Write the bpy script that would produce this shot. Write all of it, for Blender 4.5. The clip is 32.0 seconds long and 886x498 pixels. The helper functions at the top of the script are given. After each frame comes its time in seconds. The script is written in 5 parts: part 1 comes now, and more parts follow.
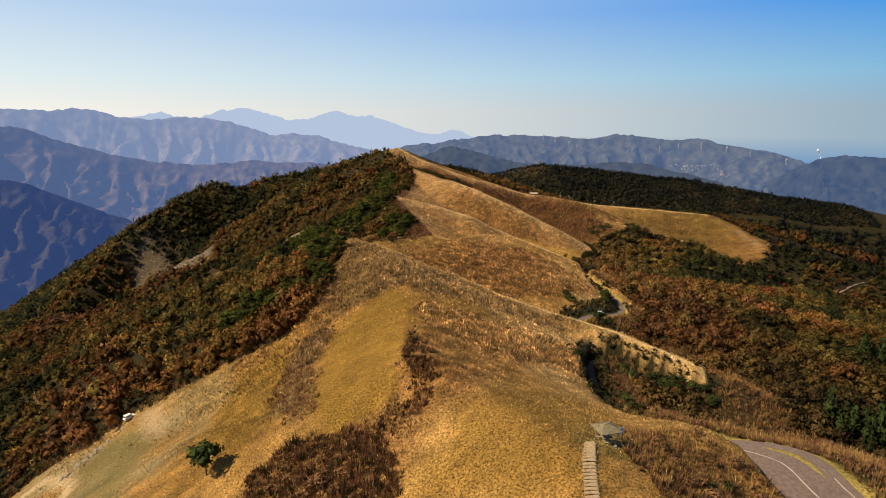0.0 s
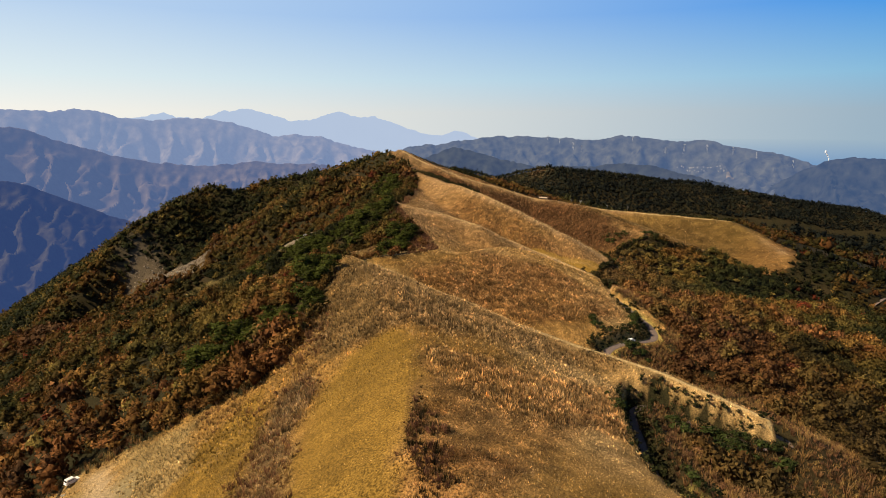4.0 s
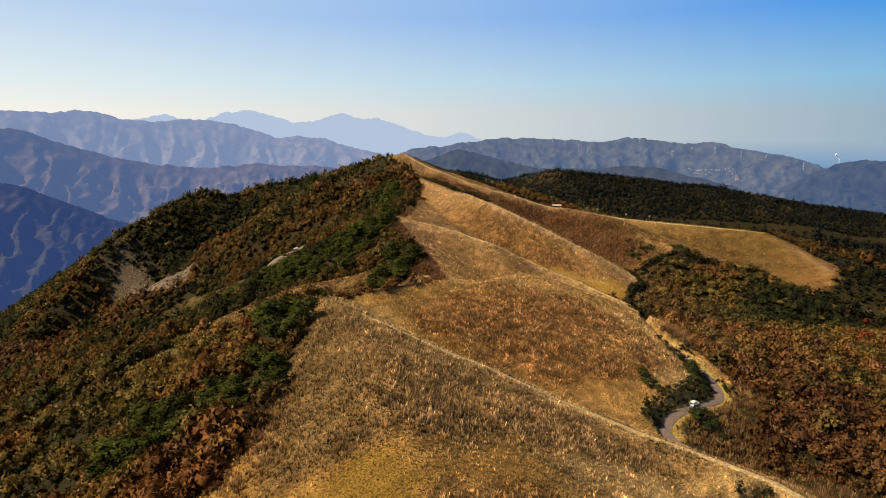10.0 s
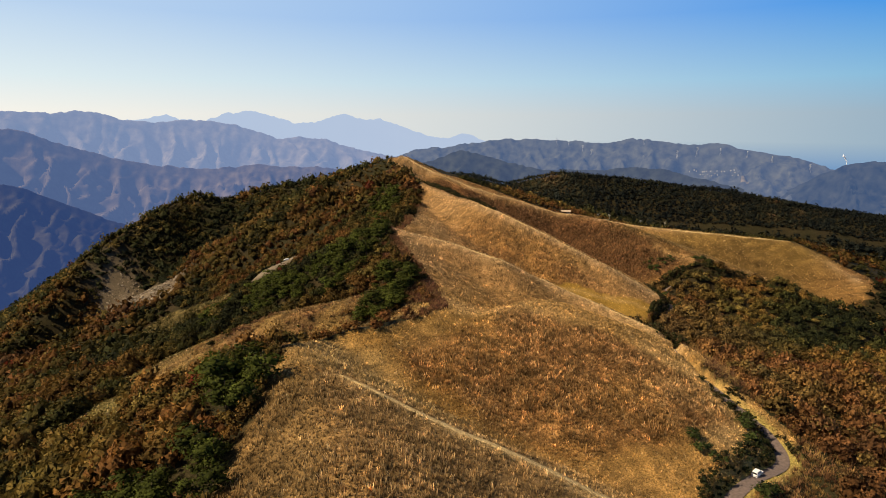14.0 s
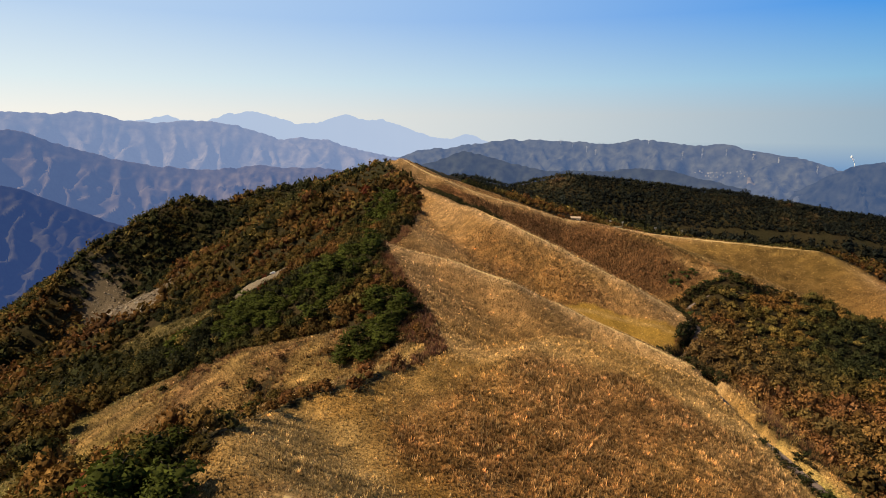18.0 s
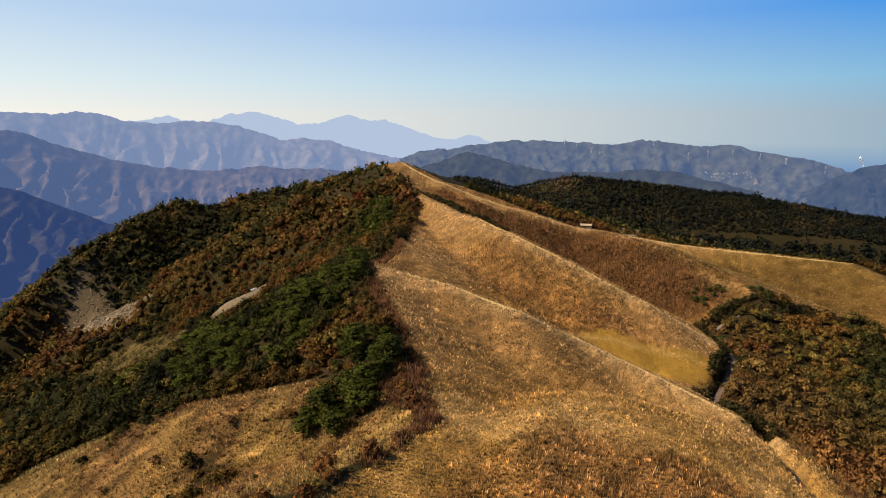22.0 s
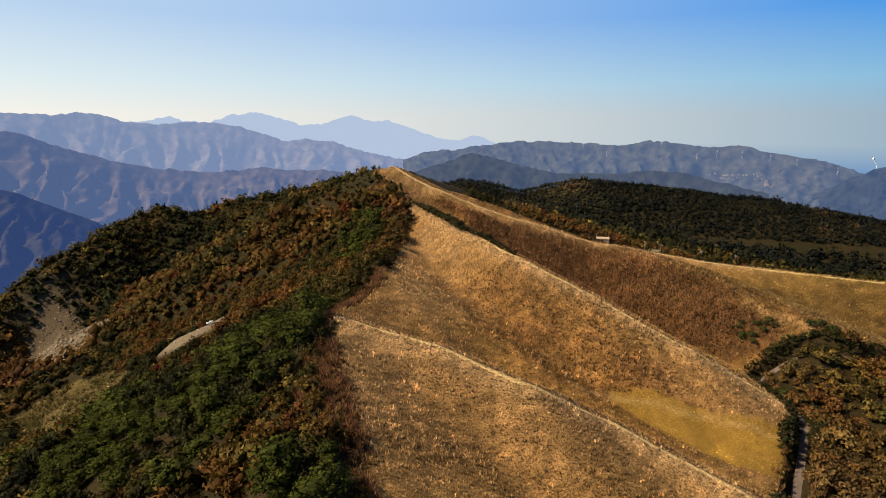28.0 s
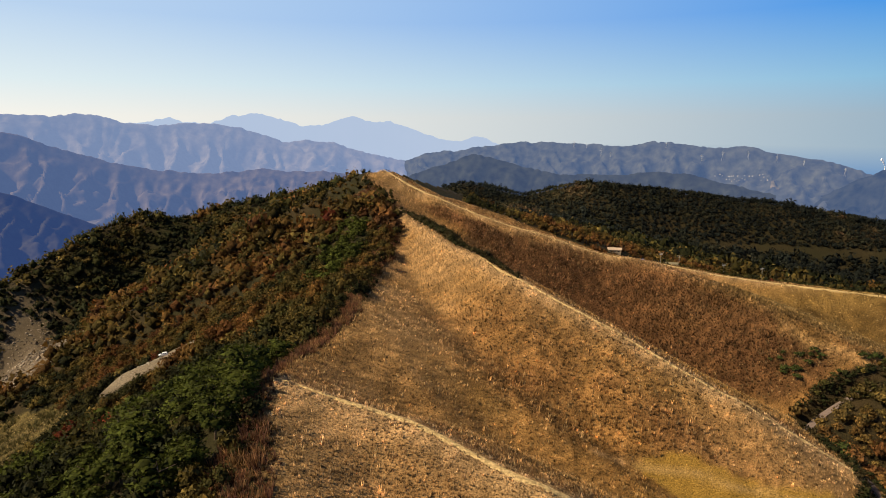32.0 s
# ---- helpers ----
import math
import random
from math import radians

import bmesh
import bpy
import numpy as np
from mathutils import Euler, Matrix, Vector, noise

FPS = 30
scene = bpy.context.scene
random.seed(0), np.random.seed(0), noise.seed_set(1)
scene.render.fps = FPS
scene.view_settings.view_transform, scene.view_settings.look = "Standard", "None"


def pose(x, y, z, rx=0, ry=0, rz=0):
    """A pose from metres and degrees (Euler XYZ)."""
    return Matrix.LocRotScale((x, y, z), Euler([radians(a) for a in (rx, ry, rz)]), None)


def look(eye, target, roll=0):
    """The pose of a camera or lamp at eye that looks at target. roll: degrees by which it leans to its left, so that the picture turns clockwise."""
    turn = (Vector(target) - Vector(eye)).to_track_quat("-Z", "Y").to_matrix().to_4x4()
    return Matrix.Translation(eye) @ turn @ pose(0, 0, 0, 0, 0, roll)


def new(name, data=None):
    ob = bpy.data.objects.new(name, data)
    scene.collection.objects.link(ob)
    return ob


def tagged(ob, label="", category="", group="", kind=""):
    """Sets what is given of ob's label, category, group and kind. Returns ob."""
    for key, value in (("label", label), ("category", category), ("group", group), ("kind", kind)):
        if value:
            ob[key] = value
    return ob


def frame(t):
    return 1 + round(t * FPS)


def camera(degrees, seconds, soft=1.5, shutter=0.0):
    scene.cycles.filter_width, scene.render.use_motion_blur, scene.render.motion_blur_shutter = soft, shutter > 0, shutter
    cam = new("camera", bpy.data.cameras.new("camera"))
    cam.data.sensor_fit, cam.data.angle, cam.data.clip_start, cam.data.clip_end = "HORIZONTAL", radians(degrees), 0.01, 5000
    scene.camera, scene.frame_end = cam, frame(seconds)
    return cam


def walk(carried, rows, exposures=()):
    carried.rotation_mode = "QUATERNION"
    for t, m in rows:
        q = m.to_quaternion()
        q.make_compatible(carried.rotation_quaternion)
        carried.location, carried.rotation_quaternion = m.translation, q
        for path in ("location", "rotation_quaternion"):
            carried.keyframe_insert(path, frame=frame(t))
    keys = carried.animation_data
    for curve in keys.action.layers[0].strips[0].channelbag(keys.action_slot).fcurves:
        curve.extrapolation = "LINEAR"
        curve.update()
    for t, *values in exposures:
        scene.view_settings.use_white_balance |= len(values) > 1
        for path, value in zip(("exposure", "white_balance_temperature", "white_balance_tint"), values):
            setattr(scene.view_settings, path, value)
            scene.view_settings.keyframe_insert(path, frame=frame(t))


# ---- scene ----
cam = camera(73.7, 32.0, soft=0.9)
# seconds, x, y, z in metres, heights from that of the path's middle; pitch, roll, yaw in degrees
PATH = [
    (0.0, 1.90, -141.75, -0.70, -11.672, 0.139, -1.051),
    (1.0, 1.39, -133.28, -0.74, -11.647, 0.127, -0.970),
    (2.0, 0.93, -124.78, -0.78, -11.620, 0.116, -0.895),
    (3.0, 0.52, -116.23, -0.80, -11.593, 0.105, -0.824),
    (4.0, 0.17, -107.64, -0.81, -11.566, 0.094, -0.757),
    (5.0, -0.14, -98.99, -0.82, -11.538, 0.083, -0.693),
    (6.0, -0.39, -90.30, -0.80, -11.511, 0.073, -0.631),
    (7.0, -0.59, -81.55, -0.78, -11.484, 0.063, -0.569),
    (8.0, -0.74, -72.74, -0.74, -11.459, 0.054, -0.509),
    (9.0, -0.83, -63.88, -0.69, -11.434, 0.045, -0.449),
    (10.0, -0.87, -54.96, -0.62, -11.410, 0.036, -0.388),
    (11.0, -0.86, -45.97, -0.54, -11.388, 0.029, -0.326),
    (12.0, -0.80, -36.91, -0.45, -11.368, 0.021, -0.264),
    (13.0, -0.68, -27.79, -0.35, -11.348, 0.015, -0.200),
    (14.0, -0.51, -18.60, -0.24, -11.331, 0.009, -0.134),
    (15.0, -0.28, -9.34, -0.13, -11.315, 0.004, -0.066),
    (16.0, 0.00, 0.00, 0.00, -11.300, -0.000, 0.003),
    (17.0, 0.33, 9.41, 0.13, -11.287, -0.003, 0.075),
    (18.0, 0.72, 18.90, 0.26, -11.275, -0.006, 0.148),
    (19.0, 1.16, 28.47, 0.40, -11.264, -0.007, 0.223),
    (20.0, 1.66, 38.13, 0.53, -11.254, -0.007, 0.300),
    (21.0, 2.21, 47.86, 0.66, -11.244, -0.006, 0.377),
    (22.0, 2.81, 57.68, 0.79, -11.235, -0.004, 0.456),
    (23.0, 3.47, 67.59, 0.90, -11.227, -0.000, 0.535),
    (24.0, 4.17, 77.58, 1.00, -11.218, 0.004, 0.614),
    (25.0, 4.94, 87.66, 1.09, -11.208, 0.011, 0.693),
    (26.0, 5.75, 97.83, 1.15, -11.197, 0.018, 0.771),
    (27.0, 6.62, 108.10, 1.19, -11.185, 0.027, 0.847),
    (28.0, 7.54, 118.45, 1.21, -11.171, 0.038, 0.920),
    (29.0, 8.51, 128.90, 1.19, -11.154, 0.051, 0.990),
    (30.0, 9.53, 139.45, 1.13, -11.134, 0.065, 1.055),
    (31.0, 10.60, 150.09, 1.04, -11.110, 0.081, 1.116),
    (32.0, 11.73, 160.83, 0.90, -11.083, 0.099, 1.170),
]
walk(cam, [(t, pose(x, y, z, 90 + pitch, roll, yaw)) for t, x, y, z, pitch, roll, yaw in PATH], [(0.0, 0.63, 6500, 10), (32.0, 0.63, 6450, 10)])

# ---- world, sun ----
SUN_FROM = Vector((-0.66, -0.20, 0.69)).normalized()
world = bpy.data.worlds.new("world")
scene.world = world
world.use_nodes = True
wn = world.node_tree.nodes
sky = wn.new("ShaderNodeTexSky")
sky.sky_type, sky.sun_disc = "NISHITA", False
sky.sun_elevation = math.asin(SUN_FROM.z)
sky.sun_rotation = math.atan2(SUN_FROM.x, SUN_FROM.y)
sky.altitude, sky.air_density, sky.dust_density, sky.ozone_density = 700, 0.9, 1.0, 4.0
wn["Background"].inputs["Strength"].default_value = 0.09
wl = world.node_tree.links
coord, split = wn.new("ShaderNodeTexCoord"), wn.new("ShaderNodeSeparateXYZ")
wl.new(coord.outputs["Generated"], split.inputs["Vector"])
toward = wn.new("ShaderNodeVectorMath")
toward.operation = "DOT_PRODUCT"
toward.inputs[1].default_value = (-0.906, 0.423, 0.0)
wl.new(coord.outputs["Generated"], toward.inputs[0])


def sky_span(value, low, high):
    node = wn.new("ShaderNodeMapRange")
    node.inputs["From Min"].default_value, node.inputs["From Max"].default_value = low, high
    wl.new(value, node.inputs["Value"])
    return node.outputs["Result"]


def sky_mix(factor, a, b):
    node = wn.new("ShaderNodeMix")
    node.data_type = "RGBA"
    wl.new(factor, node.inputs["Factor"])
    for socket, colour in ((node.inputs["A"], a), (node.inputs["B"], b)):
        if isinstance(colour, tuple):
            socket.default_value = (*colour, 1)
        else:
            wl.new(colour, socket)
    return node.outputs["Result"]


# the haze over the horizon, pale towards the sun and blue away from it, thinning out into the clear sky
sunward = sky_span(toward.outputs["Value"], -0.20, 0.885)
low_haze = sky_mix(sunward, (2.40, 3.25, 3.95), (6.70, 6.50, 5.90))
mid_haze = sky_mix(sunward, (1.80, 3.60, 5.10), (5.35, 6.10, 6.25))
high_haze = sky_mix(sunward, (0.42, 2.20, 5.60), (3.60, 4.75, 6.17))
haze = sky_mix(sky_span(split.outputs["Z"], 0.025, 0.075), low_haze, mid_haze)
haze = sky_mix(sky_span(split.outputs["Z"], 0.075, 0.170), haze, high_haze)
clear = wn.new("ShaderNodeVectorMath")
clear.operation = "SCALE"
clear.inputs["Scale"].default_value = 0.43
wl.new(sky.outputs["Color"], clear.inputs[0])
wl.new(sky_mix(sky_span(split.outputs["Z"], 0.20, 0.40), haze, clear.outputs["Vector"]), wn["Background"].inputs["Color"])
sun = new("sun", bpy.data.lights.new("sun", "SUN"))
sun.data.energy, sun.data.angle, sun.data.color = 4.6, radians(0.53), (1.0, 0.79, 0.515)
sun.matrix_world = look(SUN_FROM * 100, (0, 0, 0))


# ---- smooth random fields ----
LATTICE = np.random.RandomState(7).rand(256, 256)


def value_noise(x, y):
    xi, yi = np.floor(x).astype(int), np.floor(y).astype(int)
    fx, fy = x - xi, y - yi
    fx, fy = fx * fx * (3 - 2 * fx), fy * fy * (3 - 2 * fy)
    a, b = LATTICE[xi % 256, yi % 256], LATTICE[(xi + 1) % 256, yi % 256]
    c, d = LATTICE[xi % 256, (yi + 1) % 256], LATTICE[(xi + 1) % 256, (yi + 1) % 256]
    return (a * (1 - fx) + b * fx) * (1 - fy) + (c * (1 - fx) + d * fx) * fy


def fbm(x, y, size, octaves=4):
    """Fractal noise, about -1 to 1, whose largest waves are size metres long."""
    total, amp, norm = 0.0, 1.0, 0.0
    for i in range(octaves):
        total = total + amp * (2 * value_noise(x / size + 17.3 * i, y / size + 9.1 * i) - 1)
        norm, amp, size = norm + amp, amp * 0.5, size * 0.5
    return total / norm


# ---- materials ----
def material(name, rough=0.9):
    m = bpy.data.materials.new(name)
    m.use_nodes = True
    bsdf = m.node_tree.nodes["Principled BSDF"]
    bsdf.inputs["Roughness"].default_value = rough
    bsdf.inputs["Specular IOR Level"].default_value = 0.25
    return m, m.node_tree.nodes, m.node_tree.links, bsdf


def speckle(nodes, links, scale, low, high, detail=4.0):
    """A factor that wanders between low and high over the surface; scale in waves a metre."""
    co = nodes.new("ShaderNodeTexCoord")
    tex = nodes.new("ShaderNodeTexNoise")
    tex.inputs["Scale"].default_value, tex.inputs["Detail"].default_value = scale, detail
    links.new(co.outputs["Object"], tex.inputs["Vector"])
    ramp = nodes.new("ShaderNodeMapRange")
    ramp.inputs["From Min"].default_value, ramp.inputs["From Max"].default_value = 0.3, 0.7
    ramp.inputs["To Min"].default_value, ramp.inputs["To Max"].default_value = low, high
    links.new(tex.outputs["Fac"], ramp.inputs["Value"])
    return ramp.outputs["Result"], tex.outputs["Fac"]


def times(nodes, links, colour, factor):
    mix = nodes.new("ShaderNodeVectorMath")
    mix.operation = "SCALE"
    links.new(colour, mix.inputs[0])
    links.new(factor, mix.inputs["Scale"])
    return mix.outputs["Vector"]


def grown_material(name, rough, fine, coarse, see_through=0.0, bump=0.0, each=False, swing=0.28):
    """Growing things and soil: the colour that each piece carries, broken up at two scales."""
    m, nodes, links, bsdf = material(name, rough)
    attr = nodes.new("ShaderNodeAttribute")
    attr.attribute_name = "leaf"
    f1, n1 = speckle(nodes, links, fine, 1 - swing, 1 + swing)
    f2, _ = speckle(nodes, links, coarse, 0.85, 1.15)
    col = times(nodes, links, times(nodes, links, attr.outputs["Color"], f1), f2)
    if each:
        info, span = nodes.new("ShaderNodeObjectInfo"), nodes.new("ShaderNodeMapRange")
        span.inputs["To Min"].default_value, span.inputs["To Max"].default_value = 0.7, 1.35
        links.new(info.outputs["Random"], span.inputs["Value"])
        col = times(nodes, links, col, span.outputs["Result"])
    links.new(col, bsdf.inputs["Base Color"])
    bsdf.inputs["Specular IOR Level"].default_value = 0.08
    if bump:
        b = nodes.new("ShaderNodeBump")
        b.inputs["Strength"].default_value, b.inputs["Distance"].default_value = 0.8, bump
        links.new(n1, b.inputs["Height"])
        links.new(b.outputs["Normal"], bsdf.inputs["Normal"])
    if see_through:
        tr = nodes.new("ShaderNodeBsdfTranslucent")
        links.new(col, tr.inputs["Color"])
        mix = nodes.new("ShaderNodeMixShader")
        mix.inputs["Fac"].default_value = see_through
        links.new(bsdf.outputs["BSDF"], mix.inputs[1])
        links.new(tr.outputs["BSDF"], mix.inputs[2])
        links.new(mix.outputs["Shader"], nodes["Material Output"].inputs["Surface"])
    return m


def plain_material(name, colour, rough=0.7, spread=0.2, scale=3.0, metal=0.0):
    m, nodes, links, bsdf = material(name, rough)
    rgb = nodes.new("ShaderNodeRGB")
    rgb.outputs[0].default_value = (*colour, 1)
    f, n = speckle(nodes, links, scale, 1 - spread, 1 + spread)
    links.new(times(nodes, links, rgb.outputs[0], f), bsdf.inputs["Base Color"])
    bsdf.inputs["Metallic"].default_value = metal
    return m


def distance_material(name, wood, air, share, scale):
    """A far range, the haze of miles of lit air mixed in as glow."""
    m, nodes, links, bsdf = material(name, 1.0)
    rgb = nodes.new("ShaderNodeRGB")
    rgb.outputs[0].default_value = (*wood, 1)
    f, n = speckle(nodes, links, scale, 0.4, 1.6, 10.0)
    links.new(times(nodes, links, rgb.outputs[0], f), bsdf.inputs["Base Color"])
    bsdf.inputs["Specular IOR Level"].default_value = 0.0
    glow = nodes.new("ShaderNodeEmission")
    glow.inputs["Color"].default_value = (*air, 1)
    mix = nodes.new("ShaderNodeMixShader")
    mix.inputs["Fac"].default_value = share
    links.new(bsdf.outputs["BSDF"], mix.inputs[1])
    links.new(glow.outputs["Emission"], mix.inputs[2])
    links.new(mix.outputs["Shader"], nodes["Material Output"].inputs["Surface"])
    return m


LAND = grown_material("soil_and_turf", 0.95, 2.8, 0.06, bump=0.3, swing=0.7)
GRASS = grown_material("dry_grass", 0.8, 1.3, 0.05, see_through=0.45, swing=0.6)
LEAVES = grown_material("foliage", 0.85, 1.1, 0.05, see_through=0.2, bump=0.7, swing=0.45)
TREE_LEAVES = grown_material("tree_foliage", 0.85, 1.6, 0.05, see_through=0.25, bump=0.25, each=True)
RUBBLE = grown_material("rubble", 0.9, 0.8, 0.05, bump=0.3, swing=0.4)
BARK = plain_material("bark", (0.10, 0.07, 0.05), 0.95, 0.4, 6.0)
ASPHALT = plain_material("asphalt", (0.150, 0.116, 0.104), 0.9, 0.25, 1.5)
PAINT = plain_material("road_paint", (0.62, 0.60, 0.55), 0.7, 0.3, 4.0)
TIMBER = plain_material("weathered_timber", (0.30, 0.23, 0.15), 0.85, 0.3, 8.0)
ROOFING = plain_material("mossy_roof", (0.16, 0.14, 0.09), 0.9, 0.35, 3.0)
STONE = plain_material("grey_stone", (0.27, 0.24, 0.19), 0.9, 0.3, 2.0)
WHITE = plain_material("white_paint", (0.80, 0.80, 0.80), 0.35, 0.04, 2.0)
PATH_GRASS = plain_material("trodden_pale_grass", (0.45, 0.325, 0.145), 0.95, 0.5, 1.6)
GLASS_DARK = plain_material("tinted_glass", (0.02, 0.022, 0.025), 0.08, 0.1, 2.0)
RUBBER = plain_material("rubber", (0.02, 0.02, 0.02), 0.9, 0.2, 5.0)
STEEL = plain_material("galvanised_steel", (0.55, 0.56, 0.57), 0.45, 0.1, 3.0, 0.6)
ROOF_TILE = plain_material("roof_tiles", (0.20, 0.12, 0.09), 0.8, 0.25, 3.0)


# ---- mesh helpers ----
def mesh_of(name, verts, faces, mat, colours=None, smooth=False, normals=None):
    """A mesh from arrays: verts n x 3, faces n x 3 or n x 4, colours and normals n x 3 on the vertices."""
    me = bpy.data.meshes.new(name)
    verts, faces = np.asarray(verts, np.float32), np.asarray(faces, np.int32)
    n, k = faces.shape
    me.vertices.add(len(verts))
    me.vertices.foreach_set("co", verts.ravel())
    me.loops.add(n * k)
    me.loops.foreach_set("vertex_index", faces.ravel())
    me.polygons.add(n)
    me.polygons.foreach_set("loop_start", np.arange(0, n * k, k, dtype=np.int32))
    me.update(calc_edges=True)
    if colours is not None:
        at = me.attributes.new("leaf", "FLOAT_COLOR", "POINT")
        rgba = np.ones((len(verts), 4), np.float32)
        rgba[:, :3] = colours
        at.data.foreach_set("color", rgba.ravel())
    me.polygons.foreach_set("use_smooth", np.full(n, smooth or normals is not None))
    if normals is not None:
        at = me.attributes.new("custom_normal", "FLOAT_VECTOR", "POINT")
        at.data.foreach_set("vector", np.asarray(normals, np.float32).ravel())
    me.materials.append(mat)
    return me


def part(name, bm, mat, parent, label=""):
    """Links a bmesh as one mesh object under a thing or a part."""
    me = bpy.data.meshes.new(name)
    bm.to_mesh(me)
    bm.free()
    me.materials.append(mat)
    ob = new(name, me)
    ob.parent = parent
    if label:
        tagged(ob, label)
    return ob


def box(bm, size, at=(0, 0, 0), turn=(0, 0, 0), bevel=0.0):
    """Adds a box, its edges cut back by bevel."""
    made = bmesh.ops.create_cube(bm, size=1.0, matrix=pose(*at, *turn) @ Matrix.Diagonal((*size, 1)))
    if bevel:
        edges = list({e for v in made["verts"] for e in v.link_edges})
        bmesh.ops.bevel(bm, geom=edges, offset=bevel, segments=1, affect="EDGES")
    return bm


def rod(bm, a, b, r0, r1=None, sides=6):
    """Adds a tapered rod from a to b."""
    a, b = Vector(a), Vector(b)
    m = Matrix.Translation((a + b) / 2) @ (b - a).to_track_quat("Z", "Y").to_matrix().to_4x4()
    bmesh.ops.create_cone(bm, cap_ends=True, segments=sides, radius1=r0, radius2=r0 if r1 is None else r1, depth=(b - a).length, matrix=m)
    return bm


def grid_faces(nu, nv):
    i = np.arange((nu - 1) * (nv - 1))
    a = (i // (nv - 1)) * nv + i % (nv - 1)
    return np.stack([a, a + nv, a + nv + 1, a + 1], 1)

# ---- the lie of the land: crest lines (x, y, z), their two flank slopes and how round the crest is ----
CRESTS = {
    "spine": ([(30, -260, -95), (26, -120, -58), (22, -62, -47.5), (-2, -25, -47.5), (-6, 20, -48), (-14, 60, -45.5), (-32, 104, -46.5), (-22, 135, -53),
               (-1, 166, -57.5), (-8, 200, -58), (-20, 240, -53), (-25, 268, -48.5), (-18, 318, -54), (-24, 395, -54), (-22, 450, -53), (-36, 530, -42), (-54, 603, -27), (-72, 640, -36)], 0.53, 0.46, 4),
    "spur_near": ([(-20, 88, -46.5), (7, 80, -56), (28, 75, -65), (67, 56, -72.5), (96, 32, -80), (130, 10, -96)], 0.58, 0.42, 1.8),
    "spur_dome": ([(6, 118, -57), (15, 138, -55.5), (22, 160, -56), (35, 180, -58.5), (50, 179, -65.5), (77, 171, -75), (98, 154, -84.5)], 0.50, 0.44, 6),
    "spur_brown": ([(-26, 274, -49.5), (3, 267, -54), (26, 256, -60), (46, 256, -69.5), (71, 242, -78.5), (92, 228, -86), (108, 222, -95)], 0.58, 0.48, 1.8),
    "saddle_rib": ([(-10, 200, -59), (-58, 194, -68), (-110, 190, -90), (-220, 200, -160)], 0.5, 0.5, 9),
    "car_park": ([(22, -62, -49), (48, -42, -58), (80, -42, -64.5), (112, -84, -67), (120, -160, -80)], 0.5, 0.45, 9),
    "spur_mid": ([(-34, 540, -41), (-12, 490, -47), (8, 440, -48.5), (22, 405, -50), (36, 380, -53), (66, 357, -65), (97, 336, -79.5), (132, 322, -97), (142, 318, -103)], 0.58, 0.50, 1.8),
    "spur_long": ([(-42, 606, -25.5), (-7, 584, -43), (49, 561, -61.5), (109, 544, -76.5), (175, 524, -86), (244, 496, -89.5), (302, 485, -94.5), (332, 440, -117)], 0.25, 0.48, 3),
    "spur_face": ([(122, 538, -78), (154, 471, -79), (167, 417, -83.5), (183, 402, -93), (188, 380, -107)], 0.36, 0.50, 3),
    "left_ridge": ([(-54, 603, -30), (-90, 690, -50), (-140, 790, -61), (-195, 866, -66), (-255, 884, -80), (-300, 898, -93), (-325, 862, -101), (-361, 869, -92), (-425, 905, -122), (-494, 938, -153), (-640, 1010, -236), (-806, 1093, -330), (-1000, 1180, -440)], 0.75, 0.62, 9),
    "left_shoulder": ([(-8, -30, -51), (-42, -26, -64), (-88, 12, -91), (-118, 60, -106), (-190, 100, -160)], 0.50, 0.75, 6),
    "left_rib": ([(-30, 108, -48), (-80, 128, -71), (-130, 140, -104), (-260, 170, -190)], 0.55, 0.55, 9),
    "scree_rib": ([(-378, 856, -98), (-398, 800, -112), (-428, 740, -138), (-446, 680, -182), (-456, 600, -255)], 0.8, 0.8, 6),
    "far_wood": ([(-120, 1420, -130), (36, 1370, -96), (150, 1350, -117), (268, 1345, -97), (420, 1325, -112), (720, 1290, -146), (1100, 1250, -212), (1700, 1150, -330)], 0.42, 0.42, 25),
}

# hollows between them: floor line, and the slopes that rise to its left and right
HOLLOWS = {
    "hollow_near": ([(-26, 128, -55), (-12, 114, -58.5), (6, 106, -64), (26, 100, -72), (47, 92, -78), (68, 84, -83), (92, 80, -89)], 0.20, 0.75, 4),
    "ravine": ([(-402, 740, -150), (-418, 700, -186), (-432, 660, -228), (-446, 600, -295)], 0.7, 1.5, 3),
    "hollow_patch": ([(-16, 294, -57), (8, 296, -69), (30, 301, -80), (60, 289, -88), (96, 266, -98), (130, 255, -107)], 0.36, 0.80, 4),
    "hollow_wooded": ([(14, 528, -62), (32, 478, -73), (56, 440, -85), (88, 416, -97), (122, 396, -106), (150, 372, -112)], 0.50, 0.90, 4),
}


def crest_height(x, y, pts, left, right, soft):
    """Height of the land that one crest line carries, at each x, y."""
    best = np.full(np.shape(x), -1e4)
    for (x0, y0, z0), (x1, y1, z1) in zip(pts[:-1], pts[1:]):
        ex, ey = x1 - x0, y1 - y0
        ll = ex * ex + ey * ey
        s = np.clip(((x - x0) * ex + (y - y0) * ey) / ll, 0, 1)
        dx, dy = x - (x0 + s * ex), y - (y0 + s * ey)
        d = np.sqrt(dx * dx + dy * dy)
        side = np.clip((ex * dy - ey * dx) / (math.sqrt(ll) * (d + 1e-6)), -1, 1)
        slope = right + (left - right) * (0.5 + 0.5 * side)
        slope = np.where((s <= 0) & ((x0, y0) == pts[0][:2]), 0.95, slope)
        best = np.maximum(best, z0 + s * (z1 - z0) - slope * (np.sqrt(d * d + soft * soft) - soft))
    return best


